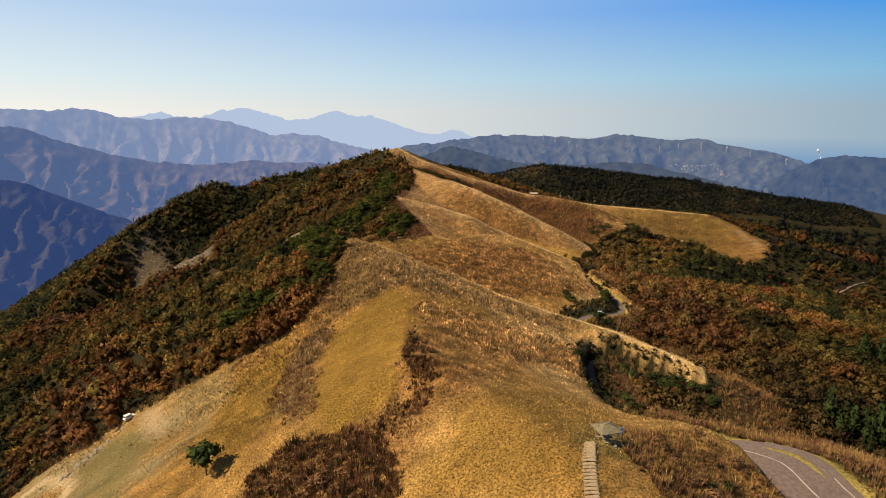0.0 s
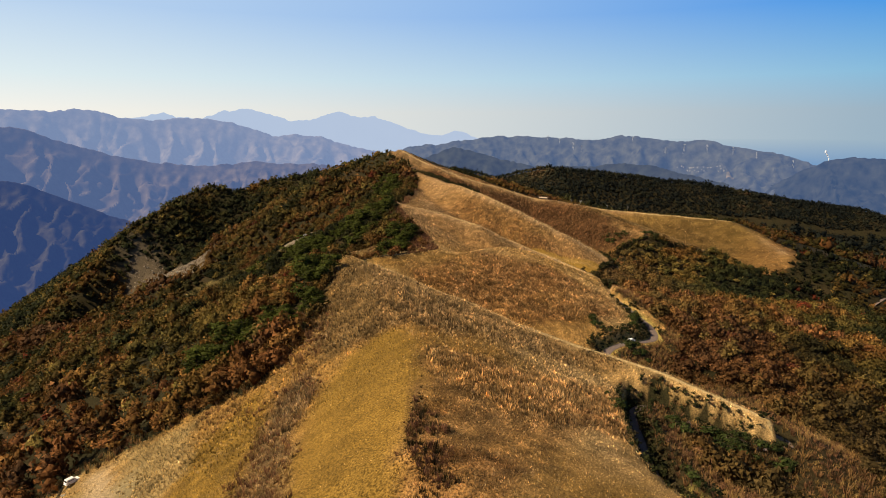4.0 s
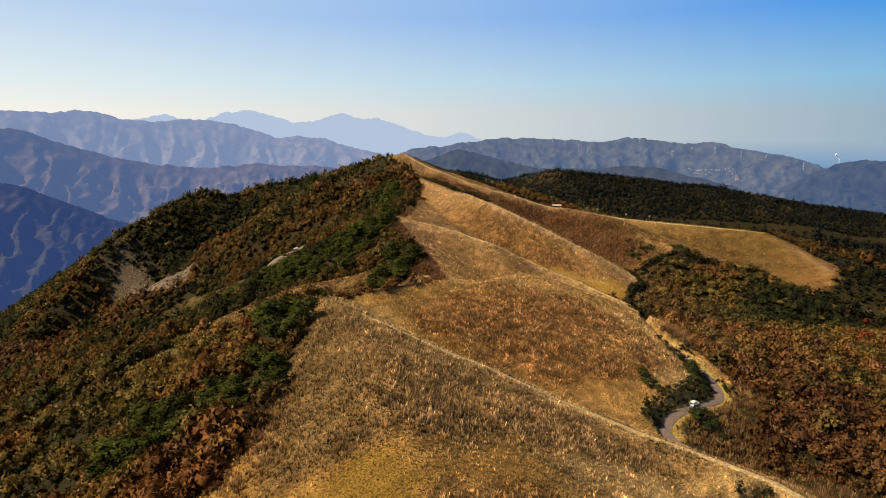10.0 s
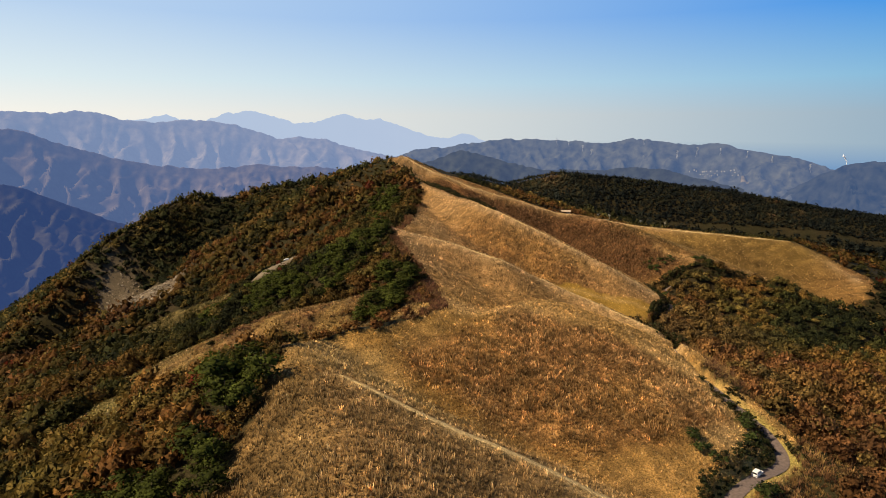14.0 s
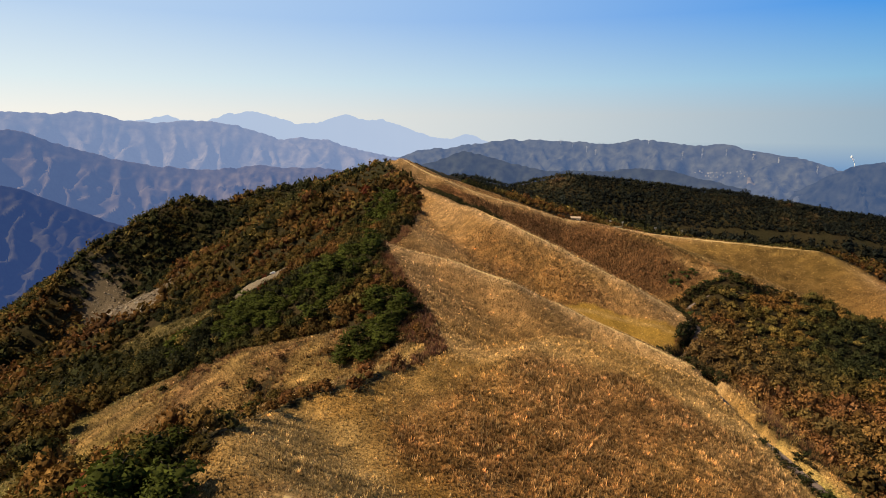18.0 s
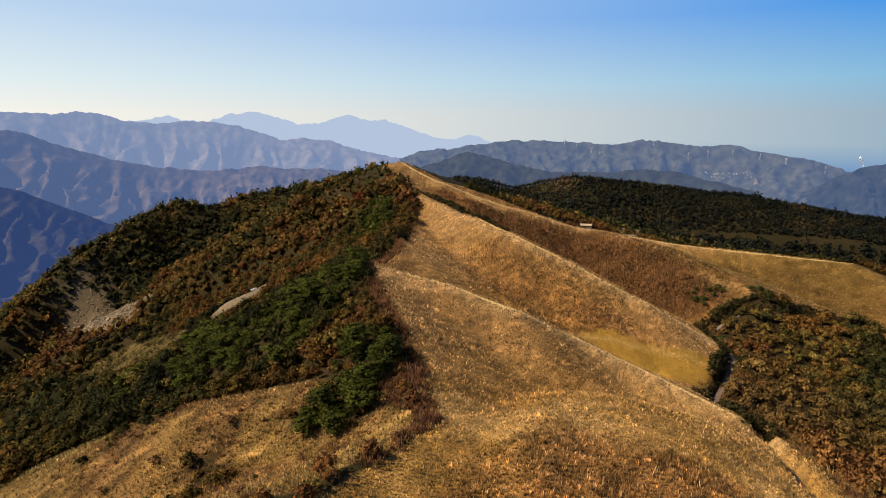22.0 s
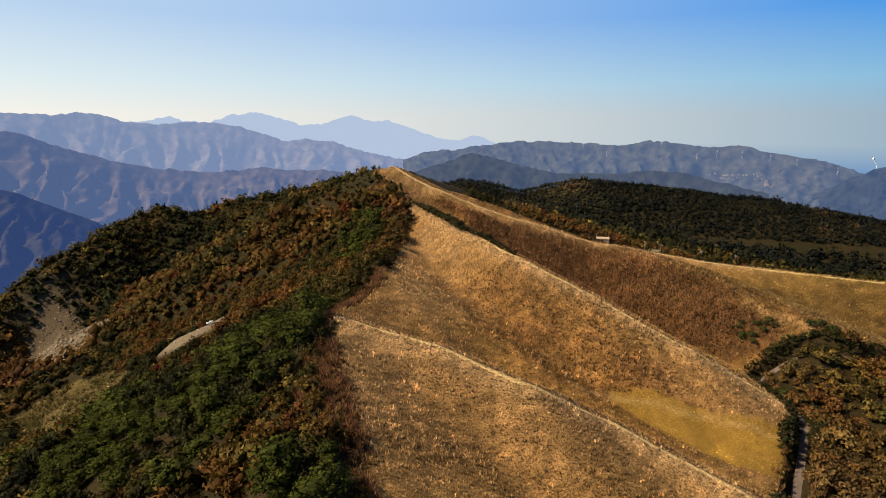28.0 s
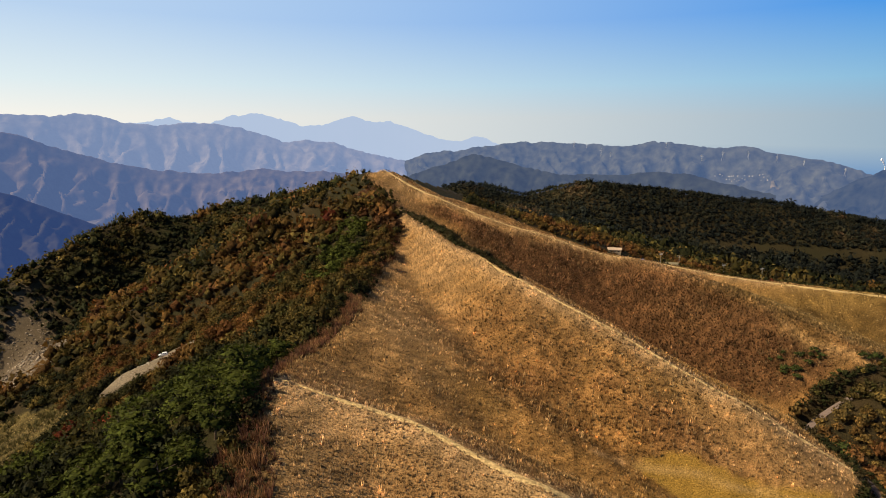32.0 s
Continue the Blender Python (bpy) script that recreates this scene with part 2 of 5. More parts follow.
def land(x, y):
    """Height of the bare land, before the road is cut into it."""
    basin = -86 - 0.17 * np.clip(x - 95, 0, 900) - 0.9 * np.clip(95 - x, 0, 400) - 0.10 * np.clip(y - 160, 0, 420)
    basin = basin - 0.25 * np.clip(y - 1500, 0, 900) - 0.12 * np.clip(x - 1100, 0, 900) - 0.3 * np.clip(-140 - y, 0, 900)
    basin = np.maximum(basin, -430 - 500 * np.clip((-x - 250) / 700, 0, 1))
    basin = basin - 0.75 * np.clip(np.hypot(x, y + 142) - 1800, 0, 3400)
    k = 1.4
    total = np.exp(np.maximum(basin + 100, -1300) / k)
    for pts, left, right, soft in CRESTS.values():
        total = total + np.exp(np.clip(crest_height(x, y, pts, left, right, soft) + 100, -1300, 400) / k)
    h = k * np.log(np.maximum(total, 1e-290)) - 100
    for pts, left, right, soft in HOLLOWS.values():
        low = -crest_height(x, y, [(a, b, -c) for a, b, c in pts], left, right, soft)
        h = np.where(low < h + 14, -1.2 * np.logaddexp(-h / 1.2, -low / 1.2), h)
    return h


# ---- roads, and the land with the road cut into it ----
ROAD = [(94, -150), (86, -100), (78, -70), (71.5, -50), (69, -38), (57, -23), (47, 0), (51, 28), (55, 44), (61, 49), (70, 43), (80, 37), (87, 33), (94, 35), (96, 42), (91, 54),
        (76, 74), (63, 90), (64, 100), (76, 112), (90, 124), (94, 138), (90, 154), (86, 178), (96, 208), (101, 238), (96, 252), (106, 272), (124, 300), (134, 316), (140, 332),
        (136, 352), (150, 376), (176, 386), (196, 380), (222, 388), (262, 378), (296, 352), (340, 352), (420, 400)]


def smooth_line(points, step):
    """Points about step metres apart along a rounded line through the given ones."""
    p = np.array(points, float)
    q = np.vstack([2 * p[0] - p[1], p, 2 * p[-1] - p[-2]])
    out = []
    for i in range(1, len(q) - 2):
        n = max(2, int(np.linalg.norm(q[i + 1] - q[i]) / step))
        for s in np.arange(n) / n:
            out.append(0.5 * (2 * q[i] + (q[i + 1] - q[i - 1]) * s + (2 * q[i - 1] - 5 * q[i] + 4 * q[i + 1] - q[i + 2]) * s * s
                              + (3 * q[i] - q[i - 1] - 3 * q[i + 1] + q[i + 2]) * s ** 3))
    return np.array(out + [p[-1]])


road_line = smooth_line(ROAD, 1.5)
road_z = land(road_line[:, 0], road_line[:, 1])
for _ in range(60):
    road_z[1:-1] = 0.25 * road_z[:-2] + 0.5 * road_z[1:-1] + 0.25 * road_z[2:]
road_z -= np.interp(road_line[:, 1], [-40, -15, 60, 75, 150, 170, 340, 380], [0.8, 4.2, 4.2, 1.4, 1.4, 4.2, 4.2, 1.5])  # how deep the road is cut into the slope


road_wide = 1.65 - 0.4 * ((road_line[:, 1] > 200) & (road_line[:, 1] < 392)) - 0.45 * ((road_line[:, 1] > -15) & (road_line[:, 1] < 56) & (road_line[:, 0] < 97)) + 5.6 * np.clip((-27 - road_line[:, 1]) / 12, 0, 1)


def off_road(x, y, reach):
    """Distance from the line of a road of common width, and the height of the road there."""
    d, z = near_line(x, y, road_line, road_z, reach + 6)
    return d - np.maximum(near_line(x, y, road_line, road_wide, reach + 6)[1] - 1.65, 0), z


def near_line(x, y, line, values, reach):
    """Distance to a line and the value on it there, for points in reach; elsewhere far."""
    x, y = np.asarray(x, float), np.asarray(y, float)
    dist, val = np.full(x.shape, 1e3), np.zeros(x.shape)
    lo, hi = line.min(0) - reach, line.max(0) + reach
    idx = np.flatnonzero((x.ravel() > lo[0]) & (x.ravel() < hi[0]) & (y.ravel() > lo[1]) & (y.ravel() < hi[1]))
    fx, fy = x.ravel(), y.ravel()
    for c in range(0, len(idx), 4000):
        k = idx[c:c + 4000]
        d = (fx[k, None] - line[None, :, 0]) ** 2 + (fy[k, None] - line[None, :, 1]) ** 2
        j = d.argmin(1)
        dist.ravel()[k], val.ravel()[k] = np.sqrt(d[np.arange(len(k)), j]), values[j]
    return dist, val


def blob(x, y, cx, cy, rx, ry, turn=0.0):
    """1 in the middle of an oval, 0 past its edge."""
    c, s = math.cos(radians(turn)), math.sin(radians(turn))
    u, v = (x - cx) * c + (y - cy) * s, -(x - cx) * s + (y - cy) * c
    return np.clip(2 - 2 * np.sqrt((u / rx) ** 2 + (v / ry) ** 2), 0, 1)


def ground_height(x, y):
    """Height of the finished ground."""
    x, y = np.asarray(x, float), np.asarray(y, float)
    h = land(x, y)
    away = np.clip((np.hypot(x - 30, y - 150) - 350) / 500, 0, 1)
    h = h + fbm(x, y, 55, 4) * 1.1 + fbm(x + 400, y, 9, 2) * 0.25 + away * fbm(x, y + 900, 260, 5) * 16
    h = h + 3.0 * blob(x, y, -114, 393, 32, 14, 20)
    rough = np.clip((-x - 48) / 60, 0, 1) + 0.6 * np.clip((x - 105) / 60, 0, 1) * (y < 420)
    h = h + rough * fbm(x + 60, y, 75, 3) * 5.5
    slip = np.clip(1.7 * blob(x, y, -335, 605, 52, 180, 38), 0, 1)
    flank = np.clip((-x - 62) / 90, 0, 1) * np.clip((760 - y) / 100, 0, 1) * (1 - slip)
    h = h + flank * (4.5 - 13.0 * np.abs(fbm(x * 0.34 + 15 * fbm(x, y, 60, 2), y + 0.3 * x, 62, 2)))
    east = np.clip((x - 108) / 50, 0, 1) * np.clip((430 - y) / 60, 0, 1)
    h = h + east * (2.5 - 9.0 * np.abs(fbm(x * 0.45 + 9 * fbm(x, y, 40, 2), y - 0.35 * x, 46, 2)))
    h = h - 6 * slip
    d, z = off_road(x, y, 14)
    cut = np.clip((4.4 - d) / 2.0, 0, 1)
    cut = cut * cut * (3 - 2 * cut)
    return h * (1 - cut) + (z - 0.12) * cut


# ---- what grows where ----
EDGE_WEST = [(-35, 104), (-33, 122), (-27, 131), (-18, 138), (-11, 148), (-4, 159), (0.5, 167), (0, 178), (-3.5, 202), (-7.5, 216), (-15, 240), (-24.5, 268), (-27, 293), (-22, 320), (-18.5, 340), (-18, 357),
             (-20, 390), (-17, 434), (-20, 489), (-24, 520), (-40, 560), (-56, 598)]
GRASS_EDGE = [(-20, -150), (-70, -95), (-122, -20), (-130, 8), (-113, 20), (-104, 25), (-91, 31), (-76, 33), (-58, 33), (-46, 30), (-38, 40), (-36, 50), (-34, 64), (-33, 90)] + EDGE_WEST + [
    (-40, 616), (20, 596), (80, 574), (140, 560), (200, 535), (262, 505), (320, 474), (350, 442)]
SADDLE = [(-36, 108), (-62, 124), (-100, 150), (-112, 196), (-70, 214), (-34, 204), (-14, 190), (-5, 172), (-6, 158), (-20, 141), (-34, 130)]
OLIVE_CLEARING = [(-250, 432), (-230, 452), (-190, 444), (-145, 378), (-158, 350), (-204, 376)]
WEST_CLEARING = [(-84, 205), (-104, 212), (-118, 190), (-106, 160), (-92, 122), (-84, 132), (-92, 170), (-82, 190)]
GRASS_EDGE_ROAD = [(330, 420), (290, 394), (240, 393), (205, 388), (184, 396), (168, 394), (146, 380), (136, 345), (140, 322), (122, 304), (104, 276), (94, 254), (96, 235), (92, 205), (88, 180), (90, 160), (92, 140), (86, 125), (72, 112), (60, 98),
                   (64, 84), (86, 60), (96, 40), (93, 31), (77, 44), (65, 53), (54, 50), (46, 20), (43, -4), (50, -24), (66, -38), (82, -56), (95, -90), (100, -150)]


def inside(x, y, poly):
    hit = np.zeros(np.shape(x), bool)
    for (x0, y0), (x1, y1) in zip(poly, poly[1:] + poly[:1]):
        cross = (y0 > y) != (y1 > y)
        hit ^= cross & (x < (x1 - x0) * (y - y0) / (y1 - y0 + 1e-12) + x0)
    return hit


BRUSH_SLOPE = [(80, 26), (92, 21), (108, 13), (125, 2), (142, -20), (110, -60), (82, -60), (66, -24)]


def road_verge(x, y):
    """The mown grass beside the upper road."""
    return (x > 40) & (y > 92) & (y < 265) & (near_line(x, y, road_line, road_z, 14)[0] < 6.5 + 5 * fbm(x, y, 14, 2))


def is_grass(x, y):
    wx, wy = x + 1.3 * fbm(x, y, 9, 2), y + 1.3 * fbm(x + 99, y, 9, 2)
    islands = inside(wx, wy, OLIVE_CLEARING) + blob(x, y, -45, 430, 9, 30, 0) + blob(x, y, -150, 262, 12, 34, 40) + blob(x, y, -86, 118, 9, 20, 40) + blob(x, y, -150, 70, 8, 16, 30)
    patchy = (inside(wx, wy, SADDLE) & (fbm(x, y, 17, 3) > -0.3)) | (inside(wx, wy, WEST_CLEARING) & (fbm(x + 40, y, 13, 3) > -0.35)) | road_verge(x, y)
    return inside(wx, wy, GRASS_EDGE + GRASS_EDGE_ROAD) | patchy | (islands + 0.5 * fbm(x, y, 12, 2) > 0.6)


def zone(x, y, poly, soft):
    """1 inside a patch, 0 outside, with a ragged edge about soft metres wide."""
    out, px, py = np.zeros(np.shape(x)), [q[0] for q in poly], [q[1] for q in poly]
    i = np.flatnonzero((x > min(px) - 2 * soft) & (x < max(px) + 2 * soft) & (y > min(py) - 2 * soft) & (y < max(py) + 2 * soft))
    if len(i):
        wx, wy = x[i] + soft * fbm(x[i], y[i] + 70, 2.2 * soft, 3), y[i] + soft * fbm(x[i] + 40, y[i], 2.2 * soft, 3)
        out[i] = sum(inside(wx + dx * soft, wy + dy * soft, poly) for dx, dy in ((0, 0), (0.6, 0), (-0.6, 0), (0, 0.6), (0, -0.6))) / 5
    return out


GOLD, RUST, PALE, OLIVE = np.array((0.375, 0.232, 0.072)), np.array((0.215, 0.108, 0.040)), np.array((0.56, 0.405, 0.195)), np.array((0.30, 0.215, 0.055))
YELLOW = np.array((0.285, 0.186, 0.040))


def blend(a, b, w):
    return a + (b - a) * np.clip(w, 0, 1)[:, None]


YELLOW_CREST = [(-3, 21), (-4, -14), (-6, -36), (-11, -43), (-19, -43), (-23, -34), (-26, -3), (-22, 22), (-12, 28)]
YELLOW_FLANK = [(-44, 30), (-36, 8), (-33, -27), (-36, -36), (-48, -26), (-55, 11)]
BELT_WEST = [(-28, 28), (-28, 0), (-22, -35), (-28, -32), (-37, -15), (-37, 4), (-35, 22)]
RUST_SHOULDER = [(-2, 16), (8, 23), (27, 30), (50, 46), (57, 40), (50, 10), (30, 8), (19, -15), (9, -44), (-1, -48), (-4, -58), (-15, -46), (-6, -38), (-3, -18)]
GOLD_LAWN = [(12, -44), (40, -7), (40, -30), (25, -59), (23, -70), (-4, -64), (4, -51)]
RUST_DOME = [(-4, 143), (24, 172), (55, 168), (80, 158), (82, 138), (60, 117), (31, 103), (10, 108), (-10, 120)]
PALE_DOME = [(-34, 92), (-33, 122), (-27, 131), (-15, 126), (-8, 112), (4, 98), (-10, 90)]
PAMPAS = [(-33, 88), (-34, 46), (-22, 28), (0, 32), (30, 52), (60, 58), (40, 68), (10, 76), (-15, 84)]
DARK_FACE = [(16, 560), (60, 551), (100, 543), (120, 534), (148, 475), (163, 418), (178, 396), (150, 384), (120, 392), (90, 415), (50, 450), (14, 495)]
PALE_STRIP = [(-82, 32), (-68, 13), (-60, -6), (-56, -34), (-50, -30), (-54, 8), (-60, 31)]
SHELTER_LAWN = [(22, -47), (22, -62), (30, -63), (36, -55), (36, -48)]
PAMPAS_WEST = [(-36, 92), (-38, 46), (-26, 26), (-15, 32), (-17, 60), (-23, 88)]
MOWN_PATCH = [(59, 309), (75, 314), (98, 308), (124, 308), (124, 297), (104, 277), (86, 285)]


def rough_growth(x, y):
    """Where the grass is left rank and rust brown, in clumps."""
    rust = 0.8 * zone(x, y, RUST_SHOULDER, 4) + 0.9 * zone(x, y, RUST_DOME, 5) + 0.7 * zone(x, y, PAMPAS, 4) + zone(x, y, BELT_WEST, 3) + 1.7 * blob(x, y, 95, 470, 120, 80, -30) + 0.6 * blob(x, y, 50, 340, 70, 34, -30)
    return rust + 1.6 * blob(x, y, 30, 545, 60, 12, -28) + 0.3 * blob(x, y, 12, 226, 50, 44, 0)


def grass_colour(x, y):
    """Colour of the dry grass: gold, rust on the shoulders, pale where it is in plume, with the spurs' light and shade
    put in.
    """
    n = len(x)
    col = np.tile(GOLD, (n, 1))
    col = blend(col, PALE, 0.5 * np.clip(fbm(x, y, 60, 3) + 0.25, 0, 1))
    pale = blob(x, y, 36, 60, 56, 30, -25) + blob(x, y, 38, 18, 22, 46, 0) + 0.9 * blob(x, y, 78, 142, 26, 44, 10) + 0.35 * blob(x, y, 30, 178, 40, 16, 0) + 0.6 * blob(x, y, -5, 400, 30, 110, 0) + 0.6 * blob(x, y, -14, 250, 16, 60, 0)
    pale = pale + 0.9 * blob(x, y, 2, 84, 28, 7, -20)
    col = blend(col, PALE, 0.8 * pale * np.clip(0.8 + 0.8 * fbm(x + 80, y, 14, 3), 0, 1))
    rust = rough_growth(x, y)
    col = blend(col, RUST, rust * np.clip(0.75 + 0.9 * fbm(x + 50, y, 16, 3), 0, 1))
    # slope light put into the colour: crests and sunny sides paled, far sides rusted
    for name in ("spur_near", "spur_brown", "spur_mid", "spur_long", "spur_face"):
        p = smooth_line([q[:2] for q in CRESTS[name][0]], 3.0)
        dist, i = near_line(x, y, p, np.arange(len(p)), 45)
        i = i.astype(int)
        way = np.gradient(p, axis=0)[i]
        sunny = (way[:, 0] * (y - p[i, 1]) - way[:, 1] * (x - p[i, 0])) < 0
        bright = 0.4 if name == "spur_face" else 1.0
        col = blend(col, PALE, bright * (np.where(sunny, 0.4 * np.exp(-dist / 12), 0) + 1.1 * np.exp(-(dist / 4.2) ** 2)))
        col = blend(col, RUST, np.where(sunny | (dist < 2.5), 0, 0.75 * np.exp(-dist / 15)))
    col = blend(col, PALE, 0.35 * blob(x, y, 18, 176, 36, 16, -10))
    col = blend(col, OLIVE, 0.45 * np.clip(fbm(x, y + 300, 22, 3) - 0.25, 0, 1) + 0.8 * blob(x, y, 250, 475, 100, 50))
    col = blend(col, np.array((0.20, 0.135, 0.042)), 0.9 * blob(x, y, 215, 450, 110, 60, -10))
    col = blend(col, np.array((0.165, 0.142, 0.052)), 1.0 * (x < -70) * (y > 40))
    col = blend(col, np.array((0.215, 0.152, 0.060)), 0.85 * inside(x, y, SADDLE))
    col = blend(col, np.array((0.20, 0.118, 0.060)), 0.8 * inside(x, y, SADDLE) * np.clip(1.4 * fbm(x + 15, y, 12, 3) + 0.1, 0, 1))
    col = blend(col, np.array((0.38, 0.235, 0.094)), 0.75 * zone(x, y, RUST_SHOULDER, 4) * np.clip(0.75 + 1.1 * fbm(x, y + 11, 9, 3), 0, 1))
    col = blend(col, np.array((0.295, 0.195, 0.086)), 0.9 * zone(x, y, PAMPAS, 4))
    col = blend(col, np.array((0.24, 0.17, 0.085)), 0.9 * zone(x, y, BELT_WEST, 3))
    col = blend(col, np.array((0.165, 0.112, 0.048)), 0.85 * zone(x, y, PAMPAS_WEST, 3))
    col = blend(col, np.array((0.36, 0.265, 0.12)), 0.7 * zone(x, y, PALE_DOME, 4))
    col = blend(col, np.array((0.30, 0.175, 0.070)), 0.85 * zone(x, y, RUST_DOME, 6) * np.clip(0.8 + 0.7 * fbm(x, y + 31, 12, 3), 0, 1))
    col = blend(col, YELLOW, 0.9 * np.maximum(zone(x, y, YELLOW_CREST, 2.5), zone(x, y, YELLOW_FLANK, 2.5)))
    col = blend(col, np.array((0.40, 0.262, 0.060)), zone(x, y, MOWN_PATCH, 0.8))
    col = blend(col, np.array((0.33, 0.255, 0.120)), 0.9 * zone(x, y, PALE_STRIP, 3))
    col = blend(col, np.array((0.22, 0.19, 0.060)), 0.8 * zone(x, y, SHELTER_LAWN, 2))
    col = blend(col, np.array((0.330, 0.212, 0.056)), 0.85 * zone(x, y, GOLD_LAWN, 5))
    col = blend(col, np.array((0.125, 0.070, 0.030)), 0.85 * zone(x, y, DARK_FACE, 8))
    mown = smooth_line([(50, 308), (61, 309), (90, 306), (121, 301)], 2.0)
    col = blend(col, PALE, 0.6 * np.clip(1.8 - near_line(x, y, mown, mown[:, 0], 3)[0], 0, 1))
    even = np.maximum(np.maximum(zone(x, y, YELLOW_CREST, 2), zone(x, y, GOLD_LAWN, 4)), 1.3 * zone(x, y, MOWN_PATCH, 0.8))
    clumps = np.exp((0.75 + 0.3 * np.clip(rust, 0, 1) + 0.5 * inside(x, y, SADDLE)) * (1 - 0.55 * even) * fbm(x, y, 1.9, 2))
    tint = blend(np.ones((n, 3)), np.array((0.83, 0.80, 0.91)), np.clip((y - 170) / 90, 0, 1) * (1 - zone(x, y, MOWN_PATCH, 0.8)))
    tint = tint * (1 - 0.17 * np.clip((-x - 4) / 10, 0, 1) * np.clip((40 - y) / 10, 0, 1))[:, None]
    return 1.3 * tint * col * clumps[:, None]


EARTH_FLOOR = [(-92, 22), (-86, 23), (-73, 5), (-66, -17), (-61, -38), (-72, -34), (-87, -10), (-96, 4), (-96, 12)]
GRAVEL = [(-88, 28), (-81, 27), (-74, 14), (-72, 5), (-77, 11), (-84, 20)]
BARE_SLOPE = [(-126, 10), (-103, 24), (-92, 30), (-80, 31), (-66, 14), (-60, -4), (-54, -30), (-62, -42), (-100, -60)]


# ---- ground: one sheet to the horizon, fine near the path ----
def steps_between(lo, hi, step, reach, grow):
    mid = list(np.arange(lo, hi, step))
    up, s = [hi], step
    while up[-1] < reach:
        s *= grow
        up.append(min(up[-1] + s, reach))
    down, s = [lo - step], step
    while down[-1] > -reach:
        s *= grow
        down.append(max(down[-1] - s, -reach))
    return np.array(down[::-1] + mid + up)


gx, gy = steps_between(-130, 190, 2.3, 4880, 1.05), steps_between(-90, 430, 2.2, 4880, 1.05)
gx = np.unique(np.concatenate([gx[(gx < 42) | (gx > 112)], np.arange(42, 112, 1.4)]))
GX, GY = (a.ravel() for a in np.meshgrid(gx, gy, indexing="ij"))
GZ = ground_height(GX, GY)
grassy = is_grass(GX, GY)
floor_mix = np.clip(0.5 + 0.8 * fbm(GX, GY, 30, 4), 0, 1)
# woodland floor kept near black for the shade between the crowns
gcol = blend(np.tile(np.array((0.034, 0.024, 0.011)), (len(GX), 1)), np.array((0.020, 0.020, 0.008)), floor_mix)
# turf colour darkened for the shade between the tufts
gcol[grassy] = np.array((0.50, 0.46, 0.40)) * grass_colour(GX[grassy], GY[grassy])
scree = blob(GX, GY, -335, 605, 54, 182, 38) * np.clip(0.8 + 1.0 * fbm(GX, GY, 30, 4), 0, 1)
gcol = blend(gcol, np.array((0.125, 0.098, 0.068)), scree * 1.5)
bare = zone(GX, GY, BARE_SLOPE, 3)
gcol = blend(gcol, np.array((0.185, 0.150, 0.078)), bare * np.clip(0.55 + 1.2 * fbm(GX, GY, 12, 4), 0.15, 0.9))
gcol = blend(gcol, np.array((0.128, 0.104, 0.040)), zone(GX, GY, EARTH_FLOOR, 2.5) * np.clip(0.9 + 0.6 * fbm(GX, GY, 7, 3), 0, 1))
gcol = blend(gcol, np.array((0.300, 0.225, 0.130)), 0.9 * zone(GX, GY, GRAVEL, 2))
ledge = blob(GX, GY, -114, 393, 26, 12, 20)
gcol = blend(gcol, np.array((0.15, 0.122, 0.085)), 1.6 * ledge)
verge, _ = off_road(GX, GY, 8)
gcol = blend(gcol, np.array((0.30, 0.24, 0.07)), np.clip((5.0 - verge) / 2, 0, 1) * ((GY < 0) | ((GY > 92) & (GY < 165))) * np.clip(0.8 + fbm(GX, GY, 6, 2), 0, 1))
DIRT = smooth_line([(-124, -2), (-115, 6), (-109, 10), (-102, 7), (-96, 2), (-94, -6), (-100, -14)], 1.5)
gcol = blend(gcol, np.array((0.36, 0.275, 0.16)), 1.6 - near_line(GX, GY, DIRT, DIRT[:, 0], 6)[0] / 1.6)
TRACK = smooth_line([(1, 22), (-2.4, 14), (-2.2, 2), (-3.4, -10), (-3, -19), (-4, -27)], 1.0)
worn, _ = near_line(GX, GY, TRACK, TRACK[:, 0], 3)
gcol = blend(gcol, np.array((0.11, 0.065, 0.025)), np.clip(1.3 - worn, 0, 1))
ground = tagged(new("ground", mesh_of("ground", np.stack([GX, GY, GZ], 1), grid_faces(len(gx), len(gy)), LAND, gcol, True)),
                "hilly ground of dry golden grass and autumn woodland soil", "hillside", kind="structure")

# ---- road ribbon ----
rd = np.gradient(road_line, axis=0)
rd /= np.linalg.norm(rd, axis=1)[:, None]
side = np.stack([rd[:, 1], -rd[:, 0]], 1)
wide = road_wide
strips = np.linspace(-1, 1, 5)
rv = np.array([[*(p + s * w * n), z + 0.03 + 0.05 * (1 - s * s)] for p, n, w, z in zip(road_line, side, wide, road_z) for s in strips])
tagged(new("road", mesh_of("road", rv, grid_faces(len(road_line), 5), ASPHALT, None, True)), "narrow worn grey asphalt road winding along the hillside", "road", kind="structure")

